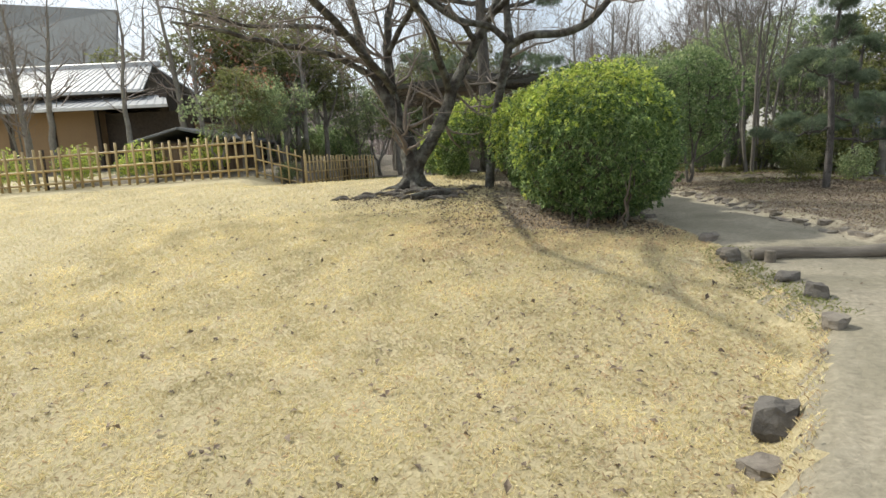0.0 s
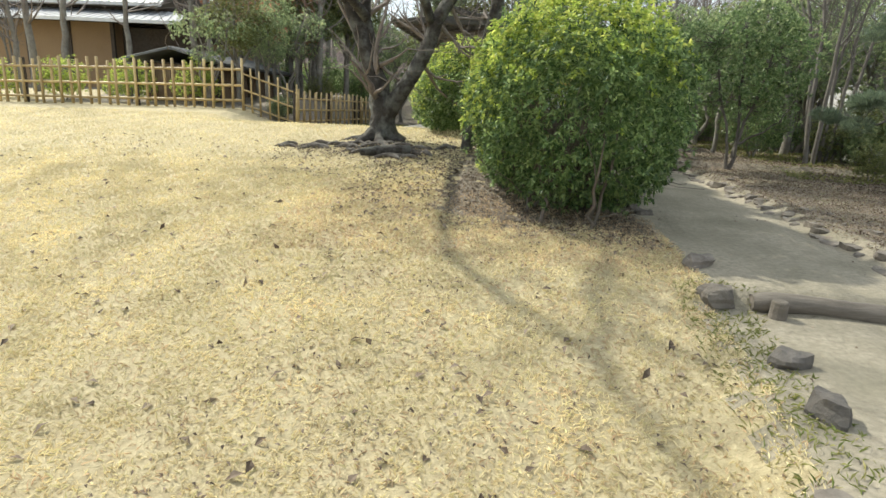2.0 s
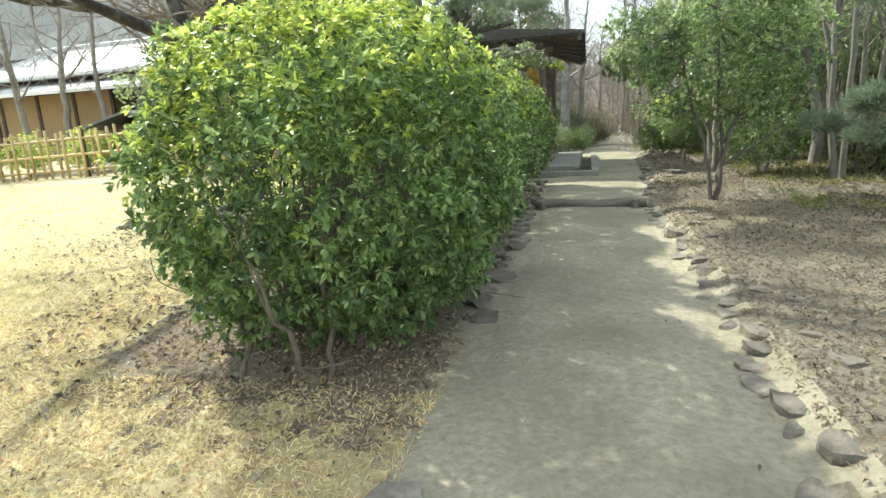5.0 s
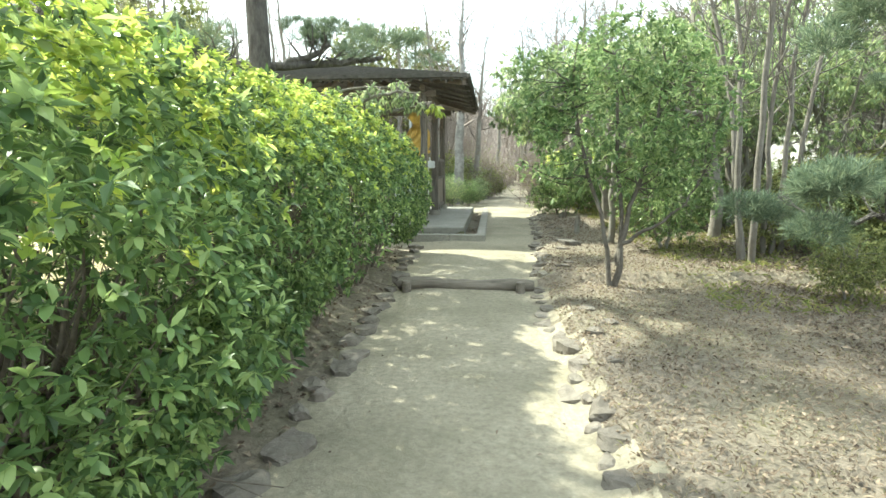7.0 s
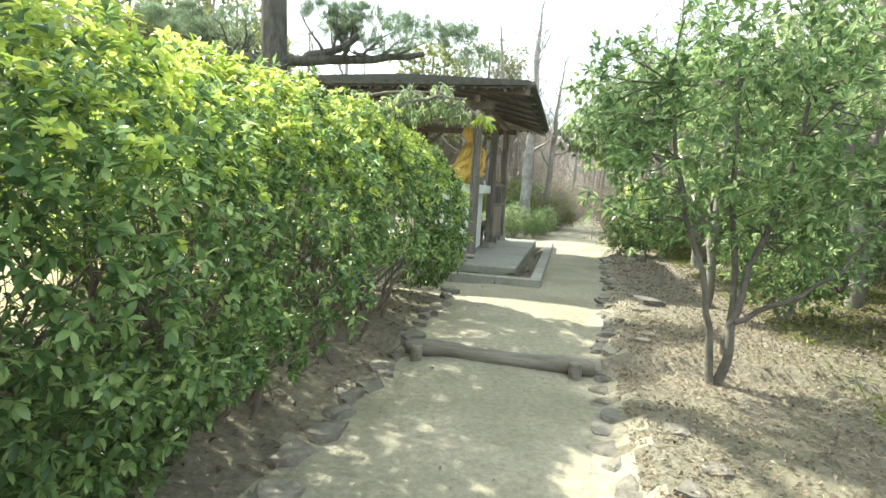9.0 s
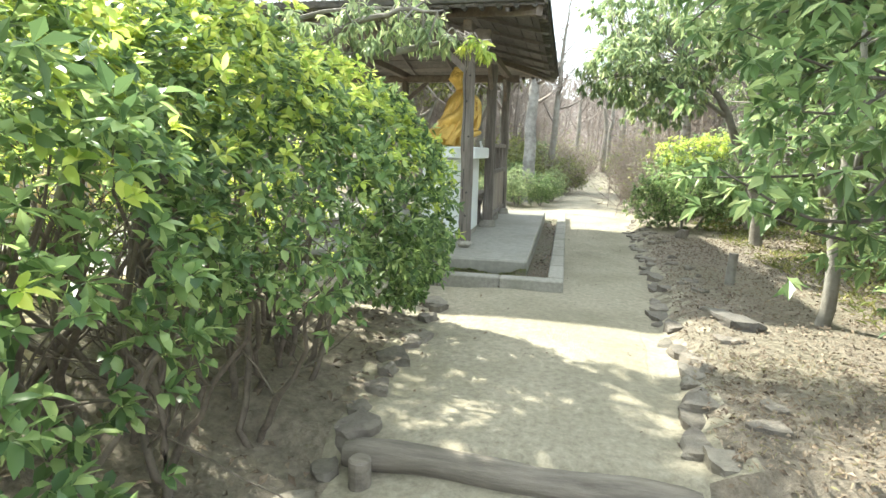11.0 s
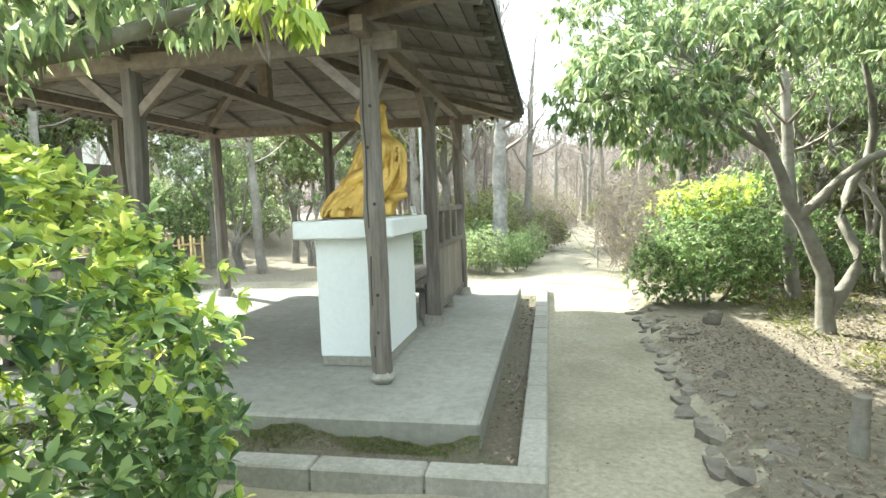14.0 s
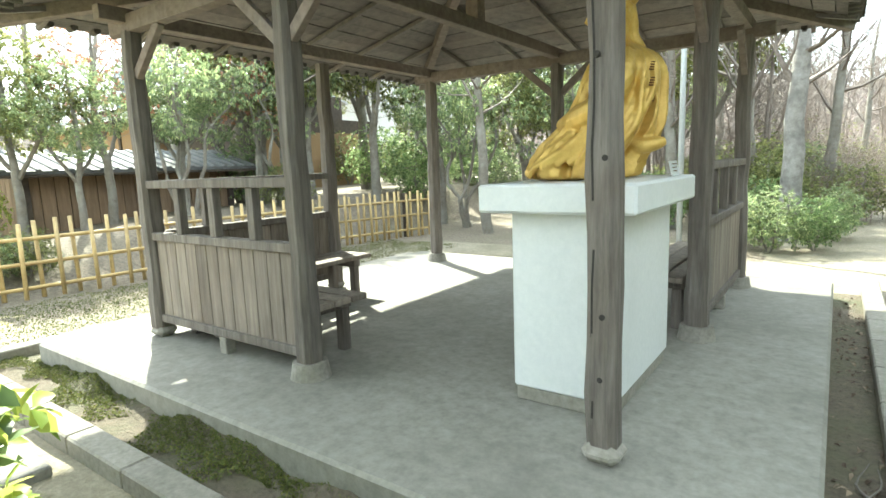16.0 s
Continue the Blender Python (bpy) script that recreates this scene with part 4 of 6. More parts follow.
for k in range(7):
    a = k * 0.9 + 2.2
    lines.append(smooth_line([(0.1 * math.cos(a), 0.1 * math.sin(a), 0.12, 0.12), (0.35 * math.cos(a), 0.35 * math.sin(a), -0.02, 0.08), (0.8 * math.cos(a + 0.2), 0.8 * math.sin(a + 0.2), -0.13, 0.05), (1.3 * math.cos(a + 0.1), 1.3 * math.sin(a + 0.1), -0.33, 0.03)], 10))
V, F = tubes(lines, 12)
V = V + 0.012 * np.sin(V[:, [1, 2, 0]] * 23) * (np.abs(V[:, 2:3]) < 6)
put("trunk", fast_mesh("trunk", V, F, BARK, True), cherry)
V, F = tubes(twigs, 4)
put("twig_mass", fast_mesh("twig_mass", V, F, TWIG, True), cherry, None, "bare grey-brown twigs")

# second stem that leans over the hedge
s2 = tagged(empty("leaning_cherry", (0.22, 5.5, 0.1)), "slender leaning cherry trunk with forked bare limbs over the hedge", "tree")
lines, twigs = [], []
for c in ([(0, 0, -0.2, 0.1), (0.05, 0, 0.5, 0.085), (0.12, 0, 1.2, 0.08), (0.25, -0.05, 1.9, 0.08), (0.45, -0.1, 2.75, 0.085), (0.42, 0.0, 3.4, 0.06), (0.55, 0.2, 4.6, 0.03)],
          [(0.45, -0.1, 2.72, 0.075), (0.8, -0.3, 2.85, 0.07), (1.35, -0.5, 2.82, 0.065), (1.75, -0.7, 2.95, 0.06), (2.1, -0.8, 3.3, 0.05), (2.7, -0.9, 3.8, 0.03)],
          [(0.45, -0.1, 2.75, 0.06), (0.1, -0.4, 3.0, 0.055), (-0.5, -0.7, 3.1, 0.05), (-1.2, -1.1, 3.5, 0.03)]):
    p, r = smooth_line(c, 14)
    lines.append((p, r))
    for i in range(6, 14):
        limb(cr, p[i], cr.normal(0, 1, 3) * [1, 1, 0.4] + [0, 0, 0.4], cr.uniform(0.6, 1.3), max(0.01, r[i] * 0.4), 2, twigs, 0.08, 0.3, (2, 3), 0.62, None, 5)
V, F = tubes(lines, 10)
put("trunk", fast_mesh("trunk", V, F, BARK, True), s2)
V, F = tubes(twigs, 4)
put("twig_mass", fast_mesh("twig_mass", V, F, TWIG, True), s2, None, "bare grey-brown twigs")


# ---- pines ----
def needle_pad(rng, c, rx, ry, rz, n):
    """Tufts of needles filling a flat cloud."""
    v = unit(rng.normal(0, 1, (n, 3))) * rng.uniform(0.35, 1, (n, 1)) ** 0.6
    p = np.array(c) + v * [rx, ry, rz]
    return p, unit(v * [1, 1, 0.6] + [0, 0, 0.7])


def pine(at, height, r, pads, seed, label):
    rng = np.random.default_rng(seed)
    root = tagged(empty("pine_tree", at), label, "tree", "pines")
    lines, P, D = [], [], []
    lines.append(smooth_line([(0, 0, -0.3, r * 1.2), (0.02, 0, height * 0.3, r), (-0.03, 0.03, height * 0.65, r * 0.8), (0.05, 0, height, r * 0.3)], 18))
    for bx, by, z0, dx, dy, dz, rx, ry, rz in pads:
        c = np.array([dx, dy, z0 + dz])
        mid = c * 0.5 + np.array([bx, by, z0]) * 0.5 + [0, 0, -0.12]
        p, rr = smooth_line([(bx, by, z0, r * 0.42), (*mid, r * 0.34), (*(c - [0, 0, rz * 0.6]), r * 0.2)], 10)
        p[1:] += rng.normal(0, 0.02, p[1:].shape)
        lines.append((p, rr))
        for _ in range(9):
            limb(rng, p[rng.integers(4, 10)], unit(rng.normal(0, 1, 3) * [rx, ry, 0.2] + [0, 0, 0.25]), rng.uniform(0.3, 0.8) * rx, r * 0.13, 1, lines, 0.12, 0.35, (2, 3), 0.6, None, 4)
        for _ in range(7):
            o = rng.uniform(-1, 1, 3) * [rx, ry, rz] * 0.85
            q, d = needle_pad(rng, c + o, rx * 0.38, ry * 0.38, rz * 0.5, 75)
            P.append(q)
            D.append(d)
    V, F = tubes(lines, 9)
    put("trunk", fast_mesh("trunk", V, F, PINEBARK, True), root)
    P, D = np.concatenate(P), np.concatenate(D)
    p, d = rosettes(P, D, 14, rng, (0.2, 1.2))
    put("needle_mass", leaves("needle_mass", p, d, 0.085, 0.006, NEEDLE, rng, arch=0.05, fine=False), root)
    return root


pine((0.35, 8.95, 0.1), 7.0, 0.15, [(0, 0, 2.6, 1.6, 0.5, 0.36, 0.8, 0.65, 0.24), (0, 0, 2.6, 0.9, 0.3, 0.45, 0.6, 0.5, 0.2), (0, 0, 2.6, -1.0, 0.4, 0.42, 0.65, 0.5, 0.22), (0, 0, 2.6, -1.7, 0.5, 0.6, 0.45, 0.4, 0.2),
     (0, 0, 4.2, 1.3, -0.2, 0.3, 0.7, 0.6, 0.25), (0, 0, 4.4, -1.2, 0.1, 0.3, 0.7, 0.6, 0.25), (0, 0, 5.6, 0.6, 0.4, 0.4, 0.8, 0.7, 0.3), (0, 0, 6.2, -0.4, -0.4, 0.5, 0.8, 0.7, 0.3),
     # upper pads mostly out of view, added for their shade on the bank
     (0, 0, 4.9, -1.6, 0.6, 0.4, 1.0, 0.8, 0.3), (0, 0, 5.2, 1.5, 0.3, 0.4, 1.0, 0.8, 0.3), (0, 0, 5.8, -1.1, -0.9, 0.5, 0.9, 0.8, 0.3), (0, 0, 5.0, 0.2, -1.5, 0.4, 0.9, 0.9, 0.3), (0, 0, 6.7, 0.3, 0.3, 0.5, 0.8, 0.8, 0.3)], 31, "tall garden pine with plated bark and cloud-pruned branches")
pine((6.3, 5.2, 0.05), 3.4, 0.055, [(0, 0, 1.3, 0.7, -0.2, 0.05, 0.5, 0.45, 0.2), (0, 0, 1.1, -0.75, 0.1, 0.0, 0.5, 0.45, 0.2), (0, 0, 1.9, 0.6, 0.3, 0.15, 0.45, 0.4, 0.2), (0, 0, 2.0, -0.6, -0.2, 0.2, 0.45, 0.4, 0.2), (0, 0, 2.6, 0.3, 0.1, 0.2, 0.4, 0.4, 0.2), (0, 0, 3.1, 0, 0, 0.2, 0.35, 0.35, 0.2), (0, 0, 0.9, 1.1, -0.5, 0.1, 0.5, 0.4, 0.18)], 32, "small trained pine with layered needle pads on the grassy bank")
pine((9.0, 8.5, -0.05), 3.2, 0.07, [(0, 0, 1.3, -0.8, -0.3, 0.05, 0.6, 0.45, 0.2), (0, 0, 1.8, 0.6, 0.1, 0.1, 0.55, 0.45, 0.2), (0, 0, 2.3, -0.5, 0.3, 0.15, 0.5, 0.4, 0.2), (0, 0, 2.9, 0.1, 0.1, 0.2, 0.45, 0.4, 0.2)], 33, "small trained pine with layered needle pads on the grassy bank")


# ---- leafy trees ----
def leafy_tree(name, at, stems, crown, per, leaf, mt, bark, seed, label, category="tree", ln=0.08, wd=0.035, droop=0.0, group="", fine=False, spread=(0.5, 1.4)):
    """Stems by control rows; crown blobs (x, y, z, rx, ry, rz, shoots) filled with leaf shoots on fine twigs."""
    rng = np.random.default_rng(seed)
    root = tagged(empty(name, at), label, category, group)
    lines, ends, twigs = [], [], []
    for c in stems:
        p, r = smooth_line(c, 14)
        p[1:] += rng.normal(0, 0.012, p[1:].shape)
        lines.append((p, r))
        ends += [p[i] for i in range(5, 14)]
    P, D = [], []
    for x, y, z, rx, ry, rz, n in crown:
        c = np.array([x, y, z])
        v = unit(rng.normal(0, 1, (n, 3))) * rng.uniform(0.25, 1, (n, 1)) ** 0.5
        lump = 1 + 0.18 * np.sin(v[:, :1] * 7 + seed) * np.cos(v[:, 1:2] * 6 + v[:, 2:] * 5)
        q = c + v * [rx, ry, rz] * lump
        P.append(q)
        D.append(unit(v + rng.normal(0, 0.4, v.shape) + [0, 0, 0.2 - droop]))
        for i in range(0, n, max(1, n // 18)):
            e = q[i]
            near = min(ends, key=lambda s0: np.linalg.norm(s0 - e) + 0.15 * rng.uniform())
            m = (near + e) / 2 + rng.normal(0, 0.06, 3)
            twigs.append(smooth_line([(*near, 0.008), (*m, 0.006), (*e, 0.0025)], 7))
    for n_, ln_ in enumerate(lines):
        V, F = tubes([ln_], 9)
        put("trunk" if n_ == 0 else "limb", fast_mesh("trunk", V, F, bark, True), root)
    V, F = tubes(twigs, 5)
    tagged(put("twig_mass", fast_mesh("twig_mass", V, F, bark, True), root), kind="stuff")
    p, d = rosettes(np.concatenate(P), np.concatenate(D), per, rng, spread)
    if droop:
        d = unit(d + [0, 0, -droop])
    put("foliage", leaves("foliage", p, d, ln, wd, mt, rng, fine=fine), root)
    return root


leafy_tree("camellia_tree", (4.8, 7.45, 0.12),
           [[(0, 0, -0.1, 0.04), (0.05, 0.02, 0.3, 0.031), (0.10, 0.05, 0.75, 0.025), (0.32, 0.1, 1.4, 0.018), (0.45, 0.1, 2.3, 0.01)],
            [(-0.03, 0, -0.1, 0.032), (-0.09, 0.02, 0.3, 0.026), (-0.16, 0, 0.7, 0.021), (-0.35, 0.1, 1.3, 0.02), (-0.5, 0.1, 2.1, 0.008)],
            [(0.02, 0.03, 0.2, 0.026), (0.06, 0.1, 0.7, 0.022), (0.02, 0.15, 1.3, 0.022), (-0.05, 0.2, 2.4, 0.01)],
            [(0.06, 0, 0.45, 0.022), (0.3, -0.05, 0.6, 0.018), (0.6, -0.1, 0.85, 0.012), (0.8, -0.1, 1.2, 0.006)]],
           [(0, 0.1, 1.75, 0.95, 0.9, 0.8, 360), (0.55, 0.1, 1.3, 0.6, 0.6, 0.55, 160), (-0.5, 0.15, 1.5, 0.6, 0.6, 0.6, 180), (0.1, 0.1, 2.4, 0.7, 0.7, 0.45, 230), (0.75, 0, 1.9, 0.5, 0.5, 0.6, 150), (-0.75, 0.3, 2.1, 0.4, 0.45, 0.5, 130)],
           7, 0.075, CAMELLIA, DARKBARK, 41, "small many-stemmed evergreen tree with glossy dark leaves", ln=0.075, wd=0.034)
leafy_tree("evergreen_oak", (5.2, 13.0, 0.1),
           [[(0.72, 0.6, -0.1, 0.12), (0.70, 0.57, 0.2, 0.085), (0.66, 0.5, 0.75, 0.07), (0.35, 0.4, 1.35, 0.058), (0.05, 0.25, 1.95, 0.042), (-0.5, 0.0, 2.5, 0.018)],
            [(0.70, 0.55, 0.35, 0.07), (0.98, 0.6, 0.8, 0.05), (0.85, 0.65, 1.3, 0.045), (1.05, 0.55, 1.9, 0.04), (0.9, 0.5, 2.9, 0.015)],
            [(0.4, 0.4, 1.25, 0.045), (0.85, 0.1, 1.75, 0.035), (1.5, -0.4, 2.0, 0.03), (2.0, -0.9, 2.6, 0.012)],
            [(0.1, 0.3, 1.85, 0.03), (-0.5, -0.2, 2.15, 0.024), (-1.1, -0.5, 2.3, 0.016), (-1.6, -0.7, 2.2, 0.006)]],
           [(-0.6, 0.0, 2.6, 0.8, 0.8, 0.5, 380), (-0.1, 0.2, 3.2, 0.9, 0.9, 0.6, 360), (0.9, 0.2, 3.2, 1.0, 0.9, 0.6, 320), (-0.75, -0.2, 2.05, 0.55, 0.6, 0.4, 200), (-1.3, -0.5, 2.35, 0.5, 0.6, 0.4, 210), (1.6, -0.6, 2.7, 0.8, 0.8, 0.5, 280), (0.4, -0.6, 2.8, 0.7, 0.6, 0.45, 220), (1.2, -1.0, 2.3, 0.6, 0.5, 0.4, 160), (-1.2, 0.3, 3.1, 0.6, 0.7, 0.5, 200)],
           7, 0.1, DROOP, GREYBARK, 42, "crooked evergreen oak with grey limbs and drooping pale leaves", ln=0.1, wd=0.036, droop=0.75)
leafy_tree("evergreen_oak", (6.9, 10.4, 0.05),
           [[(0, 0, -0.1, 0.1), (0.05, 0, 0.8, 0.085), (-0.1, 0.1, 1.7, 0.075), (-0.35, 0.1, 2.5, 0.06), (-1.0, 0.0, 3.0, 0.03)],
            [(-0.1, 0.1, 1.7, 0.06), (0.2, 0.2, 2.5, 0.05), (0.4, 0.2, 3.6, 0.03)],
            [(-0.2, 0.1, 2.1, 0.045), (-0.7, -0.2, 2.15, 0.036), (-1.2, -0.1, 2.5, 0.026), (-1.9, 0.2, 2.55, 0.01)]],
           [(-0.9, -0.1, 3.0, 0.9, 0.9, 0.5, 300), (0.2, 0.1, 3.4, 1.0, 1.0, 0.6, 300), (-1.3, -0.2, 2.5, 0.6, 0.6, 0.4, 240), (-1.8, 0.4, 2.8, 0.6, 0.6, 0.4, 220), (0.3, 0.0, 2.3, 0.6, 0.6, 0.5, 180), (-0.5, 0.8, 2.3, 0.6, 0.5, 0.4, 160)],
           7, 0.1, DROOP, GREYBARK, 43, "evergreen oak with a grey trunk and drooping leaves", ln=0.1, wd=0.036, droop=0.75)
leafy_tree("yellow_green_shrub", (5.25, 15.2, 0.1),
           [[(0, 0, -0.1, 0.03), (0.05, 0, 0.4, 0.025), (0.15, 0, 1.0, 0.012)], [(-0.1, 0.05, -0.1, 0.03), (-0.25, 0, 0.4, 0.02), (-0.4, 0, 1.0, 0.01)], [(0.1, 0.1, -0.1, 0.03), (0.4, 0.1, 0.4, 0.02), (0.6, 0.1, 0.9, 0.01)]],
           [(0, 0, 0.85, 0.8, 0.75, 0.65, 520), (-0.4, 0, 0.55, 0.55, 0.5, 0.45, 240), (0.55, 0.1, 0.75, 0.55, 0.5, 0.55, 240)],
           7, 0.07, CAMELLIA, GREYBARK, 44, "rounded evergreen shrub beside the path", "shrub", ln=0.07, wd=0.032)
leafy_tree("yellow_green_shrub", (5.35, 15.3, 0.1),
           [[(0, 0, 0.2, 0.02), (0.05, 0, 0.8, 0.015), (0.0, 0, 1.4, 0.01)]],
           [(-0.1, 0, 1.4, 0.6, 0.5, 0.22, 170), (0.3, 0.1, 1.55, 0.35, 0.35, 0.2, 90)], 7, 0.07, YOUNG_SUNLIT, GREYBARK, 45, "bright yellow-green shoots crowning a shrub", "shrub", ln=0.07, wd=0.028)
leafy_tree("slender_evergreen", (5.22, 9.78, 0.12),
           [[(0, 0, -0.1, 0.055), (0.01, 0, 0.5, 0.046), (0.0, 0.02, 1.1, 0.04), (0.05, 0.05, 1.8, 0.028), (0.0, 0.1, 2.6, 0.008)],
            [(0.0, 0.02, 0.95, 0.022), (-0.2, -0.15, 1.2, 0.016), (-0.5, -0.35, 1.5, 0.006)],
            [(0.01, 0.02, 0.75, 0.02), (0.3, -0.1, 1.0, 0.015), (0.65, -0.2, 1.25, 0.006)],
            [(0.02, 0.02, 1.3, 0.022), (0.3, 0.2, 1.7, 0.015), (0.7, 0.3, 2.1, 0.006)]],
           [(0.05, 0.05, 2.0, 0.7, 0.65, 0.6, 130), (-0.4, -0.3, 1.4, 0.4, 0.4, 0.35, 50), (0.5, -0.15, 1.15, 0.45, 0.4, 0.35, 60), (0.55, 0.2, 1.9, 0.5, 0.5, 0.45, 80), (-0.1, 0.0, 2.7, 0.5, 0.5, 0.35, 70)],
           7, 0.09, CAMELLIA, GREYBARK, 48, "slender grey-trunked evergreen with loose glossy leaves on the bank", ln=0.085, wd=0.036, droop=0.3)
# the oak bough that hangs before the pavilion
leafy_tree("overhanging_oak", (-0.9, 9.2, 0.1),
           [[(0, 0, -0.2, 0.1), (0.1, 0.05, 0.8, 0.09), (0.5, 0.15, 1.5, 0.08), (1.3, 0.3, 1.85, 0.065), (2.1, 0.4, 1.98, 0.05), (2.75, 0.4, 2.05, 0.036), (3.4, 0.4, 2.14, 0.012)],
            [(2.2, 0.4, 2.0, 0.035), (2.5, 0.25, 2.2, 0.028), (2.9, 0.2, 2.3, 0.02), (3.3, 0.15, 2.32, 0.008)],
            [(1.2, 0.3, 1.82, 0.035), (1.5, 0.5, 2.15, 0.028), (2.2, 0.55, 2.4, 0.018), (2.9, 0.6, 2.45, 0.007)]],
           [(2.7, 0.35, 2.22, 0.5, 0.35, 0.18, 62), (3.15, 0.38, 2.2, 0.35, 0.25, 0.12, 34), (2.0, 0.4, 2.2, 0.7, 0.4, 0.2, 85), (2.9, 0.5, 2.4, 0.4, 0.3, 0.12, 30), (1.2, 0.3, 2.15, 0.6, 0.4, 0.25, 70), (2.2, 0.3, 2.02, 0.4, 0.3, 0.12, 26)],
           7, 0.1, DROOP, GREYBARK, 46, "evergreen oak bough with drooping leaves hanging before the pavilion", ln=0.105, wd=0.034, droop=0.8, fine=True)
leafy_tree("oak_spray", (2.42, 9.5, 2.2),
           [[(0, 0, 0.0, 0.006), (0.1, 0, 0.03, 0.005), (0.2, 0, 0.0, 0.004)]], [(0.24, 0, -0.02, 0.13, 0.13, 0.07, 14)], 8, 0.1, YOUNG_SUNLIT, TWIG, 47, "spray of bright yellow-green new oak leaves", "branch", ln=0.1, wd=0.034, droop=0.9, fine=True)

# ---- bamboo fences ----
def bamboo_fence(a, b, h, rails, gap, z, label, zb=None, thick=0.02):
    """Four-eyed fence: bamboo uprights tied to rails, dark stakes between."""
    a, b = Vector((*a, 0)), Vector((*b, 0))
    d = (b - a)
    L = d.length
    d.normalize()
    side = Vector((-d.y, d.x, 0))
    zb = z if zb is None else zb
    root = tagged(empty("bamboo_fence", (a.x, a.y, z)), label, "fence", "bamboo fences")
    n = int(L / gap)
    up = bmesh.new()
    bmesh.ops.create_cone(up, cap_ends=True, segments=8, radius1=thick, radius2=thick * 0.92, depth=h + 0.1)
    bmesh.ops.translate(up, verts=up.verts, vec=(0, 0, h / 2 - 0.05))
    me = bm_mesh("upright", up, BAMBOO, True)
    kn = bmesh.new()
    box(kn, -0.027, 0.027, -0.032, 0.032, -0.012, 0.012, 0.006)
    kme = bm_mesh("twine_knot", kn, TWINE)
    rng = random.Random(int(L * 7))
    for i in range(n + 1):
        zz = (zb - z) * i / n
        o = side * (0.03 if i % 2 else -0.03)
        p = d * (i * L / n) + o
        ob = put("upright", me, root, Matrix.Translation((p.x, p.y, zz)) @ pose(0, 0, 0, rng.uniform(-1, 1), rng.uniform(-1.2, 1.2), 0) @ Matrix.Diagonal((1, 1, rng.uniform(0.95, 1.03), 1)))
    for r in rails:
        V, F = tubes([(np.array([(d * (L * t) + Vector((0, 0, r + (zb - z) * t))) for t in np.linspace(0, 1, 8)]), np.full(8, thick * 0.9))], 8)
        put("rail", fast_mesh("rail", V, F, BAMBOO, True), root)
    for i in range(0, n + 1, 12):
        p = d * (i * L / n)
        bm = bmesh.new()
        bmesh.ops.create_cone(bm, cap_ends=True, segments=10, radius1=0.045, radius2=0.04, depth=h + 0.1)
        bmesh.ops.translate(bm, verts=bm.verts, vec=(p.x + side.x * 0.05, p.y + side.y * 0.05, h / 2 - 0.07 + (zb - z) * i / n))
        part("stake", bm, DARKWOOD, root, "dark wooden fence stake")
    return root


bamboo_fence((-19.0, 10.6), (-6.3, 11.1), 1.32, (0.3, 0.68, 1.08), 0.27, 0.06, "weathered bamboo lattice fence along the lawn's crest", 0.47, 0.038)
bamboo_fence((-6.3, 11.1), (-4.95, 11.4), 1.2, (0.2, 0.58, 0.98), 0.2, 0.47, "weathered bamboo lattice fence where it turns behind the mound", 0.06, 0.026)
bamboo_fence((-4.95, 11.4), (-4.75, 16.6), 1.02, (0.2, 0.5, 0.8), 0.2, 0.1, "pale bamboo lattice fence beside the pavilion yard", None, 0.027)
bamboo_fence((-4.7, 16.6), (-4.1, 18.8), 0.98, (0.2, 0.5, 0.8), 0.14, 0.1, "pale bamboo lattice fence beside the pavilion yard", None, 0.027)


# ---- house behind the fence ----
def gable_sheet(p, n_seam, material, thick, root, name, lab):
    """A sloped roof slab over corners p (eave0, eave1, ridge1, ridge0), with raised tile rows."""
    p = [Vector(v) for v in p]
    nor = (p[1] - p[0]).cross(p[3] - p[0]).normalized()
    if nor.z < 0:
        nor = -nor
    bm = bmesh.new()
    lo = [bm.verts.new(v) for v in p]
    hi = [bm.verts.new(v + nor * thick) for v in p]
    bm.faces.new(lo)
    bm.faces.new(hi)
    for j in range(4):
        bm.faces.new((lo[j], lo[(j + 1) % 4], hi[(j + 1) % 4], hi[j]))
    r = part(name, bm, material, root, lab)
    for k in range(n_seam):
        t = (k + 0.5) / n_seam
        a, b = p[0].lerp(p[1], t) + nor * thick, p[3].lerp(p[2], t) + nor * thick
        part("roof_seam", stick(a, b, 0.09, 0.06, 0.02), material, r)
    return r


house = tagged(empty("tea_house", (-18, 20, 0.8)), "low Japanese house with ochre walls and pale grey tiled roofs", "house")


def hp(name, bm, material, lab=""):
    bmesh.ops.translate(bm, verts=bm.verts, vec=(18, -20, -0.8))
    return part(name, bm, material, house, lab)


hp("wall", boxed(-24.5, -16.2, 19.2, 26, 0.3, 3.5), PLASTER, "ochre plaster wall")
hp("wall", boxed(-16.2, -12.2, 19.8, 26, 0.3, 3.4), DARKWOOD, "dark timber wall under the eaves")
hp("upper_wall", boxed(-24.0, -13.4, 20.6, 25.5, 3.5, 4.35), DARKWOOD, "dark band under the upper roof")
for x in (-24.5, -22.3, -20.2, -18.2, -16.2):
    hp("wall_post", boxed(x - 0.08, x + 0.08, 19.14, 19.26, 0.4, 3.5, 0.01), DARKWOOD)
hp("window", boxed(-23.8, -22.6, 19.12, 19.2, 1.1, 2.5, 0.01), DARKWOOD, "dark slatted window")
for i in range(9):
    hp("window_slat", boxed(-23.74 + i * 0.135, -23.69 + i * 0.135, 19.08, 19.12, 1.12, 2.48), SHEDWOOD)
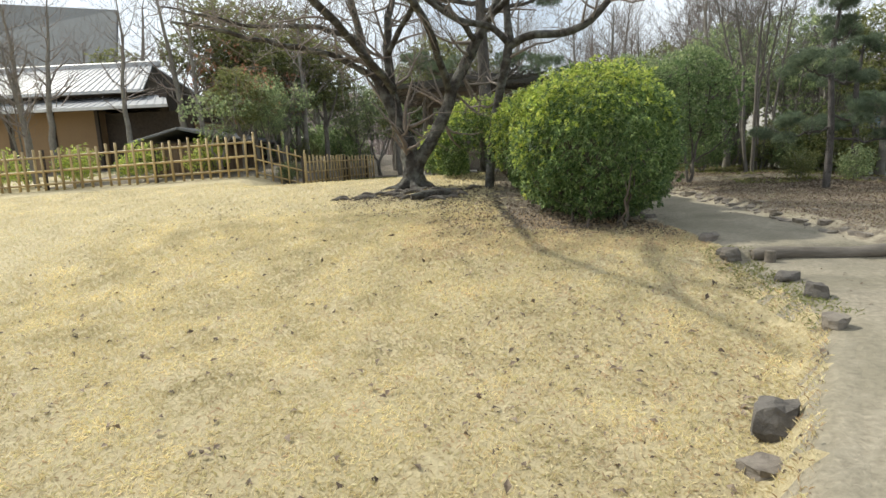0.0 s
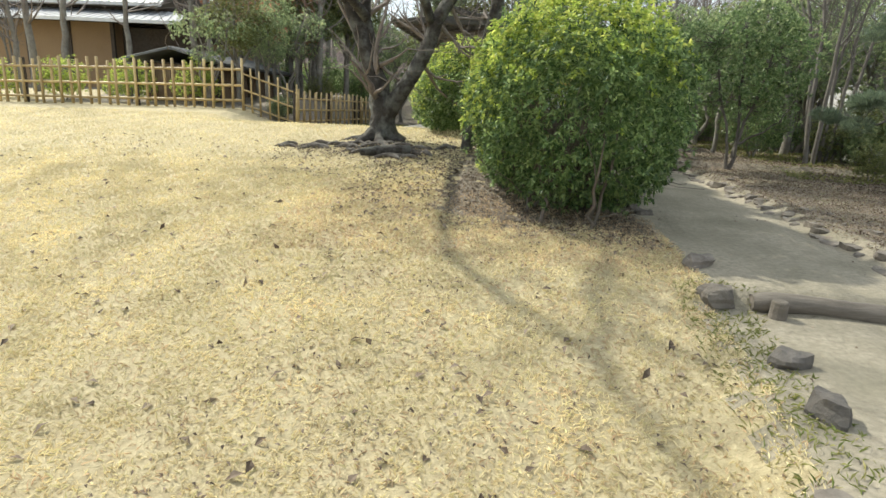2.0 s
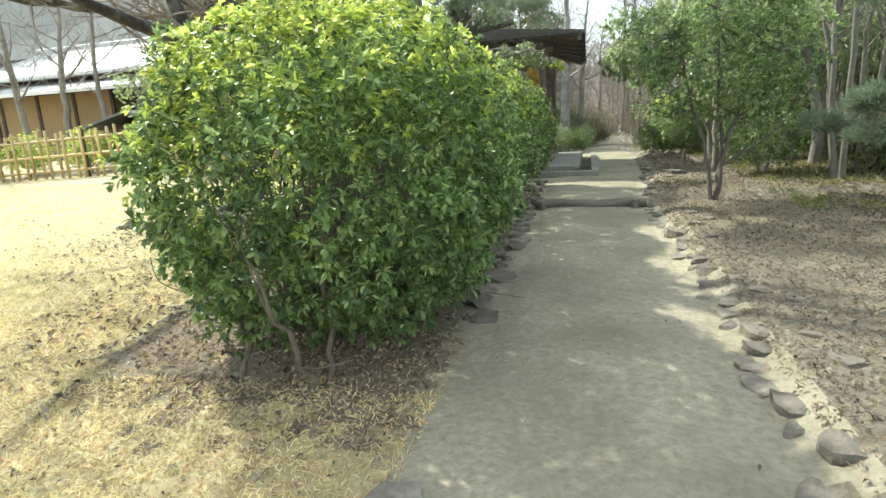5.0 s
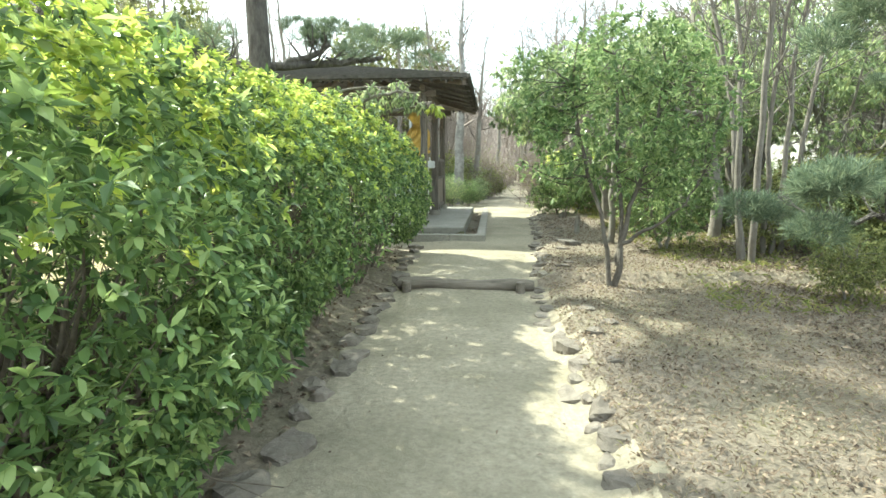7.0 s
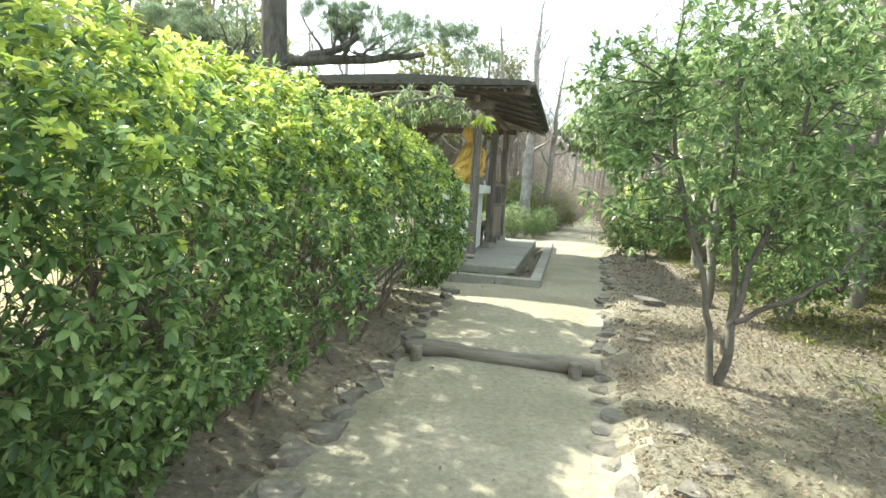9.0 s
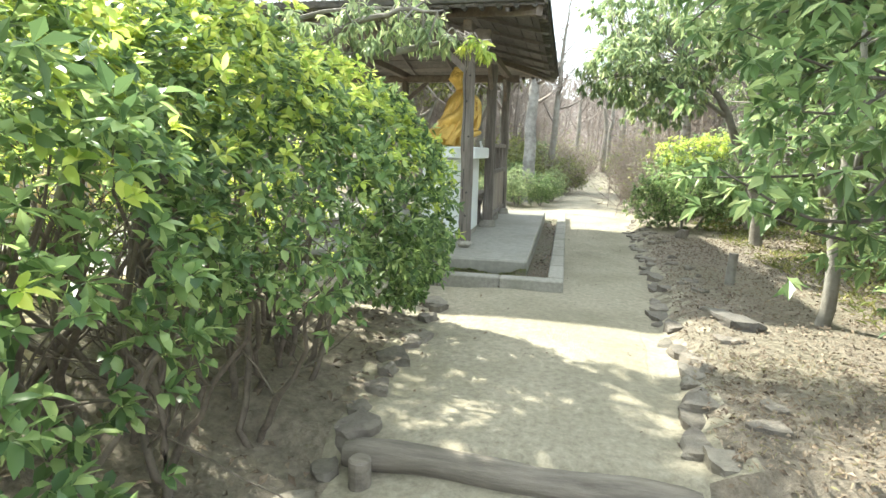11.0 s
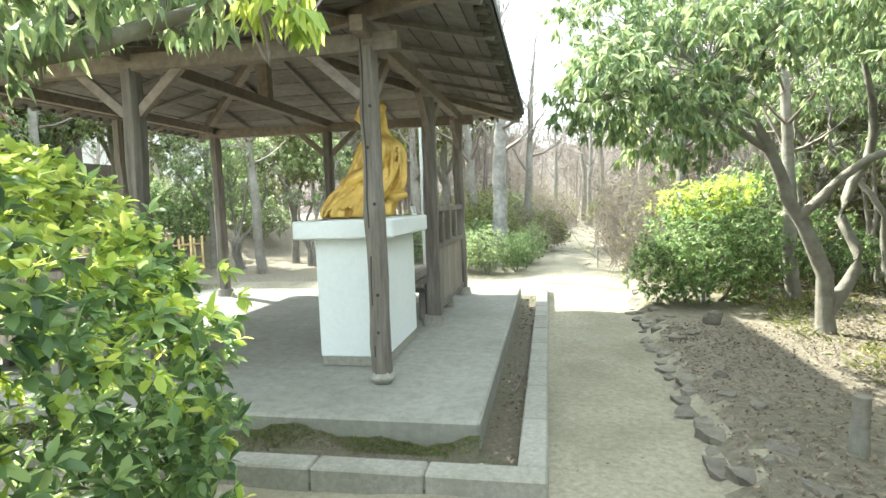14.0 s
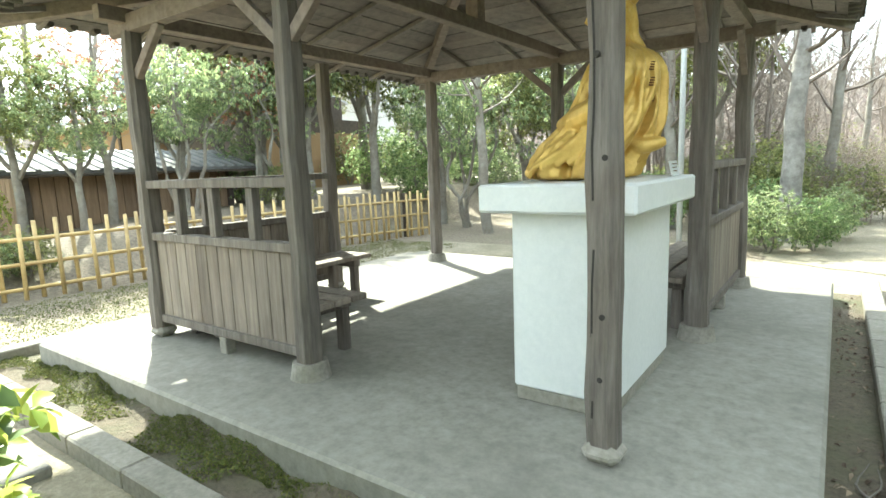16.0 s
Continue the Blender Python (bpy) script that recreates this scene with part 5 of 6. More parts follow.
for nm, z, y0, y1, x0, x1, zz in (("eave_roof", 3.45, 18.1, 20.7, -25.6, -12.4, 4.15), ("main_roof", 4.3, 19.6, 23.2, -25.2, -14.2, 5.95)):
    for back in (0, 1):
        ya, yb = (y0, y1) if not back else (2 * y1 - y0, y1)
        if nm == "eave_roof" and back:
            continue
        gable_sheet([(x0 + 18, ya - 20, z - 0.8), (x1 + 18, ya - 20, z - 0.8), (x1 + 18 - 1.4, yb - 20, zz - 0.8), (x0 + 18 + 1.4, yb - 20, zz - 0.8)], 34, TILE, 0.07, house, nm, "pale grey tiled roof")
    hp("eave_edge", stick((x0, y0, z + 0.02), (x1, y0, z + 0.02), 0.05, 0.13), COPPER, "pale eave edge")
hp("ridge", stick((-24.2, 23.2, 6.05), (-15.2, 23.2, 6.05), 0.35, 0.3, 0.05), TILE)
hp("wall", boxed(-12.2, -12.1, 19.85, 25.9, 0.3, 2.9), PLASTER, "ochre plaster end wall")
hp("gable_side", boxed(-13.7, -13.3, 19.9, 25.5, 3.4, 4.4), DARKWOOD)

shed = tagged(empty("garden_shed", (-8.0, 12.9, 0.1)), "low shed of weathered brown boards under a dark lean roof", "shed")
shed_rng = random.Random(8)
part("wall", boxed(-2.4, -0.06, 0.06, 3.74, -0.1, 1.62), DARKWOOD, shed, "dark timber wall behind the boards")
for i in range(17):
    w = 3.8 / 17
    part("wall_board", boxed(-0.055, -0.02 + shed_rng.uniform(0, 0.012), i * w + 0.006, (i + 1) * w - 0.006, 0.02, 1.58, 0.004), SHEDWOOD, shed)
for i in range(11):
    w = 2.4 / 11
    part("wall_board", boxed(-2.4 + i * w + 0.006, -2.4 + (i + 1) * w - 0.006, 0.0, 0.05, 0.02, 1.58, 0.004), SHEDWOOD, shed)
for y in (0.0, 1.9, 3.8):
    part("wall_post", boxed(-0.06, 0.06, y - 0.06, y + 0.06, -0.1, 1.62, 0.008), DARKWOOD, shed)
gable_sheet([(0.45, -0.5, 1.58), (0.45, 4.3, 1.58), (-1.2, 4.3, 1.98), (-1.2, -0.5, 1.98)], 20, SHEDROOF, 0.06, shed, "roof", "dark grey tiled roof slope")
gable_sheet([(-2.85, -0.5, 1.58), (-2.85, 4.3, 1.58), (-1.2, 4.3, 1.98), (-1.2, -0.5, 1.98)], 20, SHEDROOF, 0.06, shed, "roof", "dark grey tiled roof slope")
part("eave_gutter", stick((0.48, -0.5, 1.56), (0.48, 4.3, 1.56), 0.06, 0.05, 0.01), DARKWOOD, shed, "dark rain gutter")

hall = tagged(empty("large_hall", (-52, 58, 0)), "large far building with a grey gabled roof and glass front", "building")
part("wall", boxed(-16, 16, -6, 14, 0, 11), PALEWALL, hall)
gable_sheet([(-19, -9, 10.5), (19, -9, 10.5), (12, 4, 19), (-19, 4, 22)], 0, GREYROOF, 0.4, hall, "roof", "grey metal roof")
gw = part("glass_front", boxed(-22, -14, -13, 0, 0, 15), GLASS, hall, "glass curtain wall")
for i in range(5):
    part("mullion", boxed(-22 + i * 2 - 0.08, -22 + i * 2 + 0.08, -13.15, -13, 0, 15), STEEL, gw)
for i in range(6):
    part("transom", boxed(-22, -14, -13.15, -13, i * 2.6, i * 2.6 + 0.12), STEEL, gw)
for x0, x1, y, h, lab in ((26, 44, 42, 5.5, "pale far house with a low grey roof beyond the trees"), (34, 60, 22, 4.0, "pale far building seen between trees")):
    f2 = tagged(empty("far_house", (x0, y, -1)), lab, "house", "far houses")
    part("wall", boxed(0, x1 - x0, 0, 8, 0, h), PALEWALL, f2)
    for i in range(5):
        part("window", boxed(1.5 + i * 3, 3 + i * 3, -0.06, 0.0, h * 0.5, h * 0.8), GLASS, f2)
    gable_sheet([(-0.8, -1, h), (x1 - x0 + 0.8, -1, h), (x1 - x0, 4, h + 2), (0, 4, h + 2)], 0, GREYROOF, 0.2, f2, "roof", "grey roof")
tagged(put("pond", sheet("pond", np.linspace(11, 40, 12), np.linspace(-6, 30, 12), lambda x, y: x * 0 - 0.62, WATER)), "grey pond water beyond the bank", "water", kind="structure")
pole = tagged(empty("steel_pole", (0.9, 19.0, 0.05)), "thin galvanised steel pole behind the pavilion", "pole")
V, F = tubes([([(0, 0, 0), (0, 0, 2), (0, 0, 4.6)], [0.045, 0.045, 0.04])], 10)
put("shaft", fast_mesh("shaft", V, F, STEEL, True), pole)


# ---- woods ----
def bare_tree_kind(seed, height, r, stems, bark, twig, label, lift=0.16):
    rng = np.random.default_rng(seed)
    root = tagged(empty("bare_tree"), label, "tree", "woodland trees")
    big, fine = [], []
    for s in range(stems):
        a = rng.uniform(0, 6.28)
        lean = rng.uniform(0.05, 0.25) * (1 if stems > 1 else 0.4)
        x, y = 0.12 * math.cos(a) * (stems > 1), 0.12 * math.sin(a) * (stems > 1)
        h = height * rng.uniform(0.8, 1.05)
        p, rr = smooth_line([(x, y, -0.2, r * 1.15), (x + lean * math.cos(a) * h * 0.3, y + lean * math.sin(a) * h * 0.3, h * 0.35, r * 0.85), (x + lean * math.cos(a + 0.3) * h * 0.6, y + lean * math.sin(a + 0.3) * h * 0.6, h * 0.7, r * 0.5), (x + lean * math.cos(a) * h, y + lean * math.sin(a) * h, h, r * 0.12)], 16)
        p[1:] += rng.normal(0, min(r * 0.4, 0.022), p[1:].shape) + 0.05 * h * 0.12 * np.sin(np.arange(1, 16)[:, None] * [0.8, 0.6, 0] + a)
        big.append((p, rr))
        for i in range(5, 16):
            for _ in range(2):
                limb(rng, p[i], rng.normal(0, 1, 3) * [1, 1, 0.3] + [0, 0, 0.75], h * rng.uniform(0.14, 0.26), max(0.012, rr[i] * 0.45), 2, fine, lift, 0.22, (2, 4), 0.62, None, 4, 0.004)
    V, F = tubes(big, 8)
    put("trunk", fast_mesh("trunk", V, F, bark, True), root)
    V, F = tubes(fine, 3)
    put("branchwork", fast_mesh("branchwork", V, F, twig, True), root)
    return root


K = [bare_tree_kind(61, 7.5, 0.11, 1, GREYBARK, TWIG, "bare grey-barked woodland tree"), bare_tree_kind(62, 6.0, 0.036, 3, PALEBARK, PALEBARK, "bare pale many-stemmed tree"),
     bare_tree_kind(63, 8.5, 0.14, 1, GREYBARK, TWIG, "bare dark-barked woodland tree"), bare_tree_kind(65, 8.0, 0.16, 1, SILVERBARK, TWIG, "bare silver-barked tree behind the pavilion"), bare_tree_kind(64, 5.0, 0.04, 4, TWIG, TWIG, "thicket of thin bare brown stems")]


def shrub_kind(seed, mt, label, ln=0.08, wd=0.035, n=420):
    return leafy_tree("woodland_shrub", (0, 0, 0), [[(0, 0, -0.1, 0.03), (0.1, 0, 0.5, 0.02), (0.2, 0.1, 1.2, 0.008)], [(-0.05, 0, -0.1, 0.03), (-0.2, 0.1, 0.5, 0.02), (-0.3, 0, 1.1, 0.008)]],
                      [(0, 0, 0.85, 0.8, 0.8, 0.7, n), (0.5, 0.2, 0.6, 0.5, 0.5, 0.5, n // 3), (-0.5, -0.1, 0.65, 0.5, 0.55, 0.5, n // 3)], 6, 0.08, mt, GREYBARK, seed, label, "shrub", ln, wd, group="woodland shrubs")


def tall_kind(seed, mt, label, ln=0.13, wd=0.06, f=1.0):
    return leafy_tree("woodland_evergreen", (0, 0, 0), [[(0, 0, -0.2, 0.14), (0.05, 0, 1.5, 0.11), (-0.1, 0.1, 3, 0.08), (0, 0, 5.5, 0.03)], [(0, 0, 1.6, 0.07), (0.6, 0.2, 2.6, 0.05), (1.1, 0.3, 3.6, 0.02)], [(-0.05, 0, 2, 0.06), (-0.7, -0.2, 3, 0.045), (-1.2, -0.2, 3.8, 0.02)]],
                      [(0, 0, 5.0, 1.3, 1.3, 0.9, int(420 * f)), (1.1, 0.3, 3.9, 0.9, 0.9, 0.7, int(260 * f)), (-1.1, -0.2, 4.0, 0.9, 0.9, 0.7, int(260 * f)), (0.2, -0.7, 3.3, 0.9, 0.8, 0.6, int(200 * f)), (0, 0.6, 3.0, 0.9, 0.8, 0.6, int(180 * f))], 6, 0.1, mt, GREYBARK, seed, label, "tree", ln, wd, group="woodland trees")


def crooked_kind(seed, label):
    """Thin crooked grey stems that fork low, with a loose pale crown."""
    rng = np.random.default_rng(seed)
    stems, crown = [], []
    for k in range(4):
        a = k * 1.6 + rng.uniform(0, 0.8)
        c, s2 = math.cos(a), math.sin(a)
        j = rng.uniform(-0.18, 0.18, (5, 2))
        stems.append([(0.08 * c, 0.08 * s2, -0.1, 0.055), (0.16 * c + j[0, 0], 0.16 * s2 + j[0, 1], 0.5, 0.042), (0.4 * c + j[1, 0], 0.4 * s2 + j[1, 1], 1.0, 0.035), (0.55 * c + j[2, 0], 0.55 * s2 + j[2, 1], 1.7, 0.027), (0.9 * c + j[3, 0], 0.9 * s2 + j[3, 1], 2.3, 0.018), (1.1 * c + j[4, 0], 1.1 * s2 + j[4, 1], 3.1, 0.007)])
        crown.append((0.95 * c, 0.95 * s2, 2.6, 0.7, 0.7, 0.5, 100))
        crown.append((0.5 * c, 0.5 * s2, 1.75, 0.4, 0.4, 0.3, 28))
    return leafy_tree("crooked_tree", (0, 0, 0), stems, crown, 6, 0.1, DROOP, GREYBARK, seed, label, "tree", 0.1, 0.036, droop=0.7, group="crooked trees")


def brush_kind(seed, mt, label, leaf):
    rng = np.random.default_rng(seed)
    root = tagged(empty("brushwood"), label, "brush", "brushwood")
    lines, tips = [], []
    for _ in range(46):
        x, y = rng.normal(0, 0.35, 2)
        limb(rng, (x, y, -0.05), (rng.normal(0, 0.35), rng.normal(0, 0.35), 1), rng.uniform(0.7, 1.7), 0.009, 2, lines, 0.02, 0.32, (2, 4), 0.5, tips, 5, 0.0025)
    V, F = tubes(lines, 3)
    put("stem_thicket", fast_mesh("stem_thicket", V, F, mt, True), root)
    P = np.array([t[0] for t in tips])
    P = P[rng.permutation(len(P))[:leaf]]
    p, d = rosettes(P, np.tile([0, 0, 1.0], (len(P), 1)), 4, rng, (0.6, 1.6))
    put("foliage", leaves("foliage", p, d, 0.06, 0.03, LITTER if mt is BRUSH else WOODS, rng, fine=False), root)
    return root


S = [shrub_kind(71, CAMELLIA, "dark glossy evergreen woodland shrub"), shrub_kind(72, WOODS, "olive-green woodland shrub in leaf litter"), shrub_kind(73, DROOP, "light green drooping woodland shrub", 0.09, 0.034)]
T = [tall_kind(81, WOODS, "olive evergreen woodland tree"), tall_kind(82, DROOP, "pale green broadleaf evergreen tree", 0.13, 0.05), tall_kind(83, BROWNLEAF, "oak keeping its withered brown leaves", 0.11, 0.05, 0.28)]
C = [crooked_kind(91, "crooked grey many-stemmed tree with drooping pale leaves"), crooked_kind(92, "crooked grey many-stemmed tree with drooping pale leaves")]
B = [brush_kind(95, BRUSH, "leafless brown brushwood by the woodland path", 130), brush_kind(96, TWIG, "grey-brown brushwood with a few olive leaves", 260)]


def stand(kind, x, y, s=1.0, turn=0.0, sz=None, dz=0.0):
    z = float(ground_z(np.array(float(x)), np.array(float(y)))) + dz
    return copy_thing(kind, pose(x, y, z, 0, 0, turn) @ Matrix.Diagonal((s, s, sz or s, 1)))


# the ones that can be told apart
stand(K[1], 6.65, 8.45, 1.0, 20)
stand(K[1], 7.1, 9.1, 0.9, 140)
stand(K[3], 2.3, 20.3, 1.0, 40)
for x, y, s, t in ((1.5, 23.0, 1.0, 0), (5.9, 19.6, 0.9, 90), (7.2, 22.0, 1.0, 180), (6.6, 27.0, 1.1, 270), (0.2, 21.4, 0.8, 60)):
    stand(K[2], x, y, s, t)
for x, y, s, t in ((-1.4, 22.8, 1.1, 30), (0.2, 25.5, 1.2, 130)):
    stand(T[0], x, y, s, t)
stand(K[2], 2.75, 24.8, 0.9, 200)
stand(K[0], -2.95, 19.4, 0.95, 90)
stand(K[0], 6.9, 11.6, 0.8, 300)
stand(K[0], 6.4, 15.4, 0.7, 30)
stand(K[2], -13.8, 12.2, 0.62, 15)
stand(K[1], -14.4, 12.6, 0.8, 75)
stand(K[0], -12.2, 14.6, 0.85, 200)
stand(K[0], -10.2, 16.4, 0.9, 120)
stand(T[2], -9.5, 17.5, 0.85, 40)
for x, y, s, t in ((-10.3, 18.6, 1.15, 10), (-10.0, 20.4, 1.2, 80), (-8.4, 21.5, 1.2, 150), (-7.0, 18.2, 0.9, 220)):
    stand(T[0], x, y, s, t)
for x, y, s, t in ((-11.4, 17.6, 1.0, 10), (-16.5, 15.5, 0.9, 80), (-17.6, 18.0, 1.0, 190), (-6.4, 17.0, 0.8, 250)):
    stand(K[2], x, y, s, t)
for x, y, s, t, k in ((7.2, 13.6, 1.0, 0, 0), (6.7, 11.7, 0.85, 80, 1), (7.9, 12.4, 1.0, 160, 0), (7.5, 15.2, 1.05, 220, 1), (8.6, 14.0, 1.1, 300, 0), (8.8, 10.8, 1.0, 40, 1), (7.0, 17.2, 1.0, 130, 0), (-4.0, 20.2, 1.1, 30, 1), (-2.4, 20.8, 1.0, 100, 0), (-6.9, 17.2, 0.95, 200, 1), (-8.6, 17.4, 0.9, 260, 0)):
    stand(C[k], x, y, s, t)
br = random.Random(12)
for x, y, s, t, k in ((-5.6, 12.1, 0.45, 0, 1), (-5.6, 11.75, 0.4, 80, 2), (-6.3, 16.9, 0.6, 190, 1), (-11.4, 15.3, 0.5, 140, 1), (-11.6, 13.4, 0.5, 200, 0), (-8.2, 17.2, 0.9, 260, 0), (-10.8, 17.6, 0.9, 310, 1)):
    stand(S[k], x, y, s, t)
for x, y, s, t in ((-9.1, 18.0, 0.85, 140),):
    stand(T[0], x, y, s, t)
stand(C[0], -6.7, 15.0, 0.9, 200)
stand(C[1], -7.7, 11.9, 0.8, 60)
for x, y, s, t in ((-7.6, 17.4, 0.75, 250), (-9.4, 18.4, 0.9, 140)):
    stand(T[0], x, y, s, t)
for k in range(44):
    y = 17.2 + k * 0.55
    for sd in (-1, 1):
        edge = float(np.interp(y, [16.5, 18, 24, 30, 60], [2.4, 2.9, 3.4, 4.0, 7.5])) - 0.55 if sd < 0 else float(path_right(np.array(y))) + 0.55
        if sd < 0 and y < 23.0:
            continue
        stand(br.choice(B), edge + sd * br.uniform(0, 0.7), y, br.uniform(0.6, 1.15), br.uniform(0, 360))
        if k % 2:
            stand(br.choice(B + [S[1]]), edge + sd * br.uniform(1.0, 2.4), y, br.uniform(0.9, 1.5), br.uniform(0, 360))
for x, y, s, t, k in ((9.6, 12.4, 0.8, 20, 1), (8.9, 15.6, 0.85, 100, 1), (7.7, 17.6, 0.8, 190, 0), (10.6, 9.8, 0.75, 260, 0)):
    stand(T[k], x, y, s, t)
stand(T[1], -5.0, 20.6, 0.72, 10)
stand(T[0], -3.2, 21.5, 0.75, 70)
stand(T[1], -7.4, 17.8, 0.7, 200)
for x, y, s, t, k in ((-7.2, 12.55, 0.56, 30, 0), (-7.25, 13.9, 0.6, 110, 2), (-7.3, 15.3, 0.55, 210, 1), (-7.2, 16.95, 0.62, 300, 2), (-6.6, 13.2, 0.46, 250, 1)):
    stand(T[k], x, y, s, t)
stand(T[0], -8.2, 18.5, 0.95, 260)
stand(T[0], -6.2, 19.5, 0.9, 310)
for x, y, s, t, k in ((2.2, 18.9, 0.62, 0, 2), (2.75, 19.3, 0.55, 60, 0), (1.6, 19.4, 0.6, 120, 2), (3.0, 20.6, 0.6, 60, 2), (1.9, 20.8, 0.7, 120, 0), (2.0, 22.0, 0.9, 200, 1), (3.3, 23.5, 0.8, 15, 1), (6.1, 16.5, 1.1, 10, 0), (5.8, 18.2, 1.0, 80, 1), (6.6, 13.0, 0.5, 70, 1), (7.5, 12.0, 0.6, 10, 0), (5.9, 9.4, 0.9, 33, 0), (6.9, 7.0, 0.45, 21, 1), (7.6, 8.8, 0.6, 70, 2), (8.2, 7.2, 0.5, 50, 2), (8.5, 10.0, 0.8, 20, 2)):
    stand(S[k], x, y, s, t)
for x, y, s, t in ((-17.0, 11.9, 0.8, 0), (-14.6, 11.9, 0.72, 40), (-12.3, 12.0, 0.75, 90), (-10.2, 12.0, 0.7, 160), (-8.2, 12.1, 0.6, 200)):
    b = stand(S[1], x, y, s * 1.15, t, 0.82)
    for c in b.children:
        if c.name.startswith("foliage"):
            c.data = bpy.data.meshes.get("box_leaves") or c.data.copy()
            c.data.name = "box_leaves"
            c.data.materials[0] = YOUNG_SUNLIT
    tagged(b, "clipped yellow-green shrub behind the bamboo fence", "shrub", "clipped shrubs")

wr = random.Random(5)


def scatter(n, area, kinds, lo, hi, avoid=lambda x, y: False):
    k = 0
    while k < n:
        x, y = wr.uniform(area[0], area[1]), wr.uniform(area[2], area[3])
        if avoid(x, y):
            k += 1
            continue
        stand(wr.choice(kinds), x, y, wr.uniform(lo, hi), wr.uniform(0, 360))
        k += 1


on_path = lambda x, y: path_left(np.array(y)) - 1.2 < x < path_right(np.array(y)) + 1.2 and y < 34
scatter(20, (-4, 14, 24, 40), [K[0], K[2], K[0], K[4], K[1]], 0.8, 1.3, on_path)
scatter(30, (-8, 24, 40, 62), [K[0], K[2], K[4], K[4]], 1.0, 1.5, on_path)
scatter(30, (6.8, 16, 9.5, 26), [K[0], K[1], K[4], K[4], T[0]], 0.6, 1.0, on_path)
scatter(34, (6.6, 16, 8.5, 28), [S[0], S[1], S[1], S[2]], 0.7, 1.4, on_path)
scatter(12, (9.0, 18, 1.0, 9.0), [S[2], S[1], K[4], S[2]], 0.6, 1.0)
scatter(10, (12, 26, 4, 26), [T[0], T[1], K[0], T[0]], 0.7, 1.1)
scatter(22, (-3, 2.4, 21.5, 34), [B[1], S[1], S[2], K[4], B[0]], 0.8, 1.3)
scatter(22, (6.0, 12, 18, 36), [B[0], B[1], S[1], K[4]], 0.9, 1.5, on_path)
scatter(16, (-2, 2.2, 21, 30), [S[1], S[0], K[4], S[1]], 0.6, 1.1)
scatter(14, (-9, -1, 22, 34), [K[0], K[2], T[0], K[4], T[1]], 0.8, 1.2)
scatter(14, (-12, -3, 20, 30), [S[0], S[1], S[2]], 0.8, 1.4)
scatter(14, (-40, -10, 30, 50), [K[0], T[0], K[2]], 1.0, 1.5)
scatter(10, (20, 50, 30, 70), [T[0], T[1], K[0]], 1.2, 1.8)
scatter(12, (4.8, 9, 18, 32), [K[4], S[1], S[0], K[4]], 0.7, 1.2, on_path)
for k in K + S + T + C + B:
    k.location = (wr.uniform(30, 60), wr.uniform(70, 90), 0)

# wooded hills on the skyline
hr2 = np.random.default_rng(9)
a = np.linspace(-1.3, 1.3, 90)
V, F = [], []
for j, (rad, h) in enumerate(((95, 0), (105, 7), (118, 13), (135, 17), (150, 15))):
    hh = h * (0.75 + 0.25 * np.sin(a * 5 + j) + 0.12 * hr2.normal(0, 1, 90))
    V.append(np.stack([np.sin(a) * rad, np.cos(a) * rad, np.maximum(hh, -0.5)], -1))
V = np.concatenate(V)
i = (np.arange(4)[:, None] * 90 + np.arange(89)[None]).reshape(-1)
hill = tagged(put("backdrop", fast_mesh("hill", V, np.stack([i, i + 1, i + 91, i + 90], -1), surface("bare_wood_hill", (0.16, 0.13, 0.115), (0.30, 0.25, 0.23), (0.13, 0.13, 0.09), 1.2, 0.12, bump=1.0, dist=1.0), True)), "far hillside of bare woods", "hill", kind="structure")
n = 16000
aa, rr = hr2.uniform(-1.2, 1.2, n), hr2.uniform(90, 135, n)
p = np.stack([np.sin(aa) * rr, np.cos(aa) * rr, np.interp(rr, [90, 105, 118, 135], [0, 6, 11, 15]) + hr2.uniform(-1, 3, n)], -1)
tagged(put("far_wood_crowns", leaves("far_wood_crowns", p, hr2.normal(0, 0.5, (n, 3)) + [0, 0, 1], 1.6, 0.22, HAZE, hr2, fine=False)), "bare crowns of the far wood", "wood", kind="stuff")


# ---- edging stones ----
def rock_mesh(seed, mt):
    """An angular slab-like stone with chipped faces."""
    rng = np.random.default_rng(seed)
    bm = bmesh.new()
    bmesh.ops.create_cube(bm, size=0.9)
    bmesh.ops.subdivide_edges(bm, edges=bm.edges[:], cuts=3, use_grid_fill=True)
    ax = unit(rng.normal(0, 1, (9, 3)) * [1, 1, 0.6])
    dd = rng.uniform(0.36, 0.5, 9)
    for v in bm.verts:
        c = np.array(v.co)
        for n0, d0 in zip(ax, dd):
            e = c @ n0 - d0
            if e > 0:
                c = c - n0 * e * 0.95
        v.co = Vector(c + 0.03 * np.sin(c[[1, 2, 0]] * 11 + seed) + rng.normal(0, 0.014, 3))
    return bm_mesh("stone", bm, mt)


ROCKS = [rock_mesh(i, STONE) for i in range(6)] + [rock_mesh(20 + i, DARKSTONE) for i in range(3)]
sr = random.Random(3)


def stone(x, y, sx, sy, sz, k=None, sink=0.35, label="weathered field stone edging the path", turn=None):
    z = float(ground_z(np.array(float(x)), np.array(float(y))))
    ob = put("edging_stone", ROCKS[sr.randrange(6) if k is None else k], None, pose(x, y, z + sz * (0.5 - sink), 0, 0, sr.uniform(0, 360) if turn is None else turn) @ Matrix.Diagonal((sx, sy, sz, 1)))
    return tagged(ob, label, "stone", "edging stones")


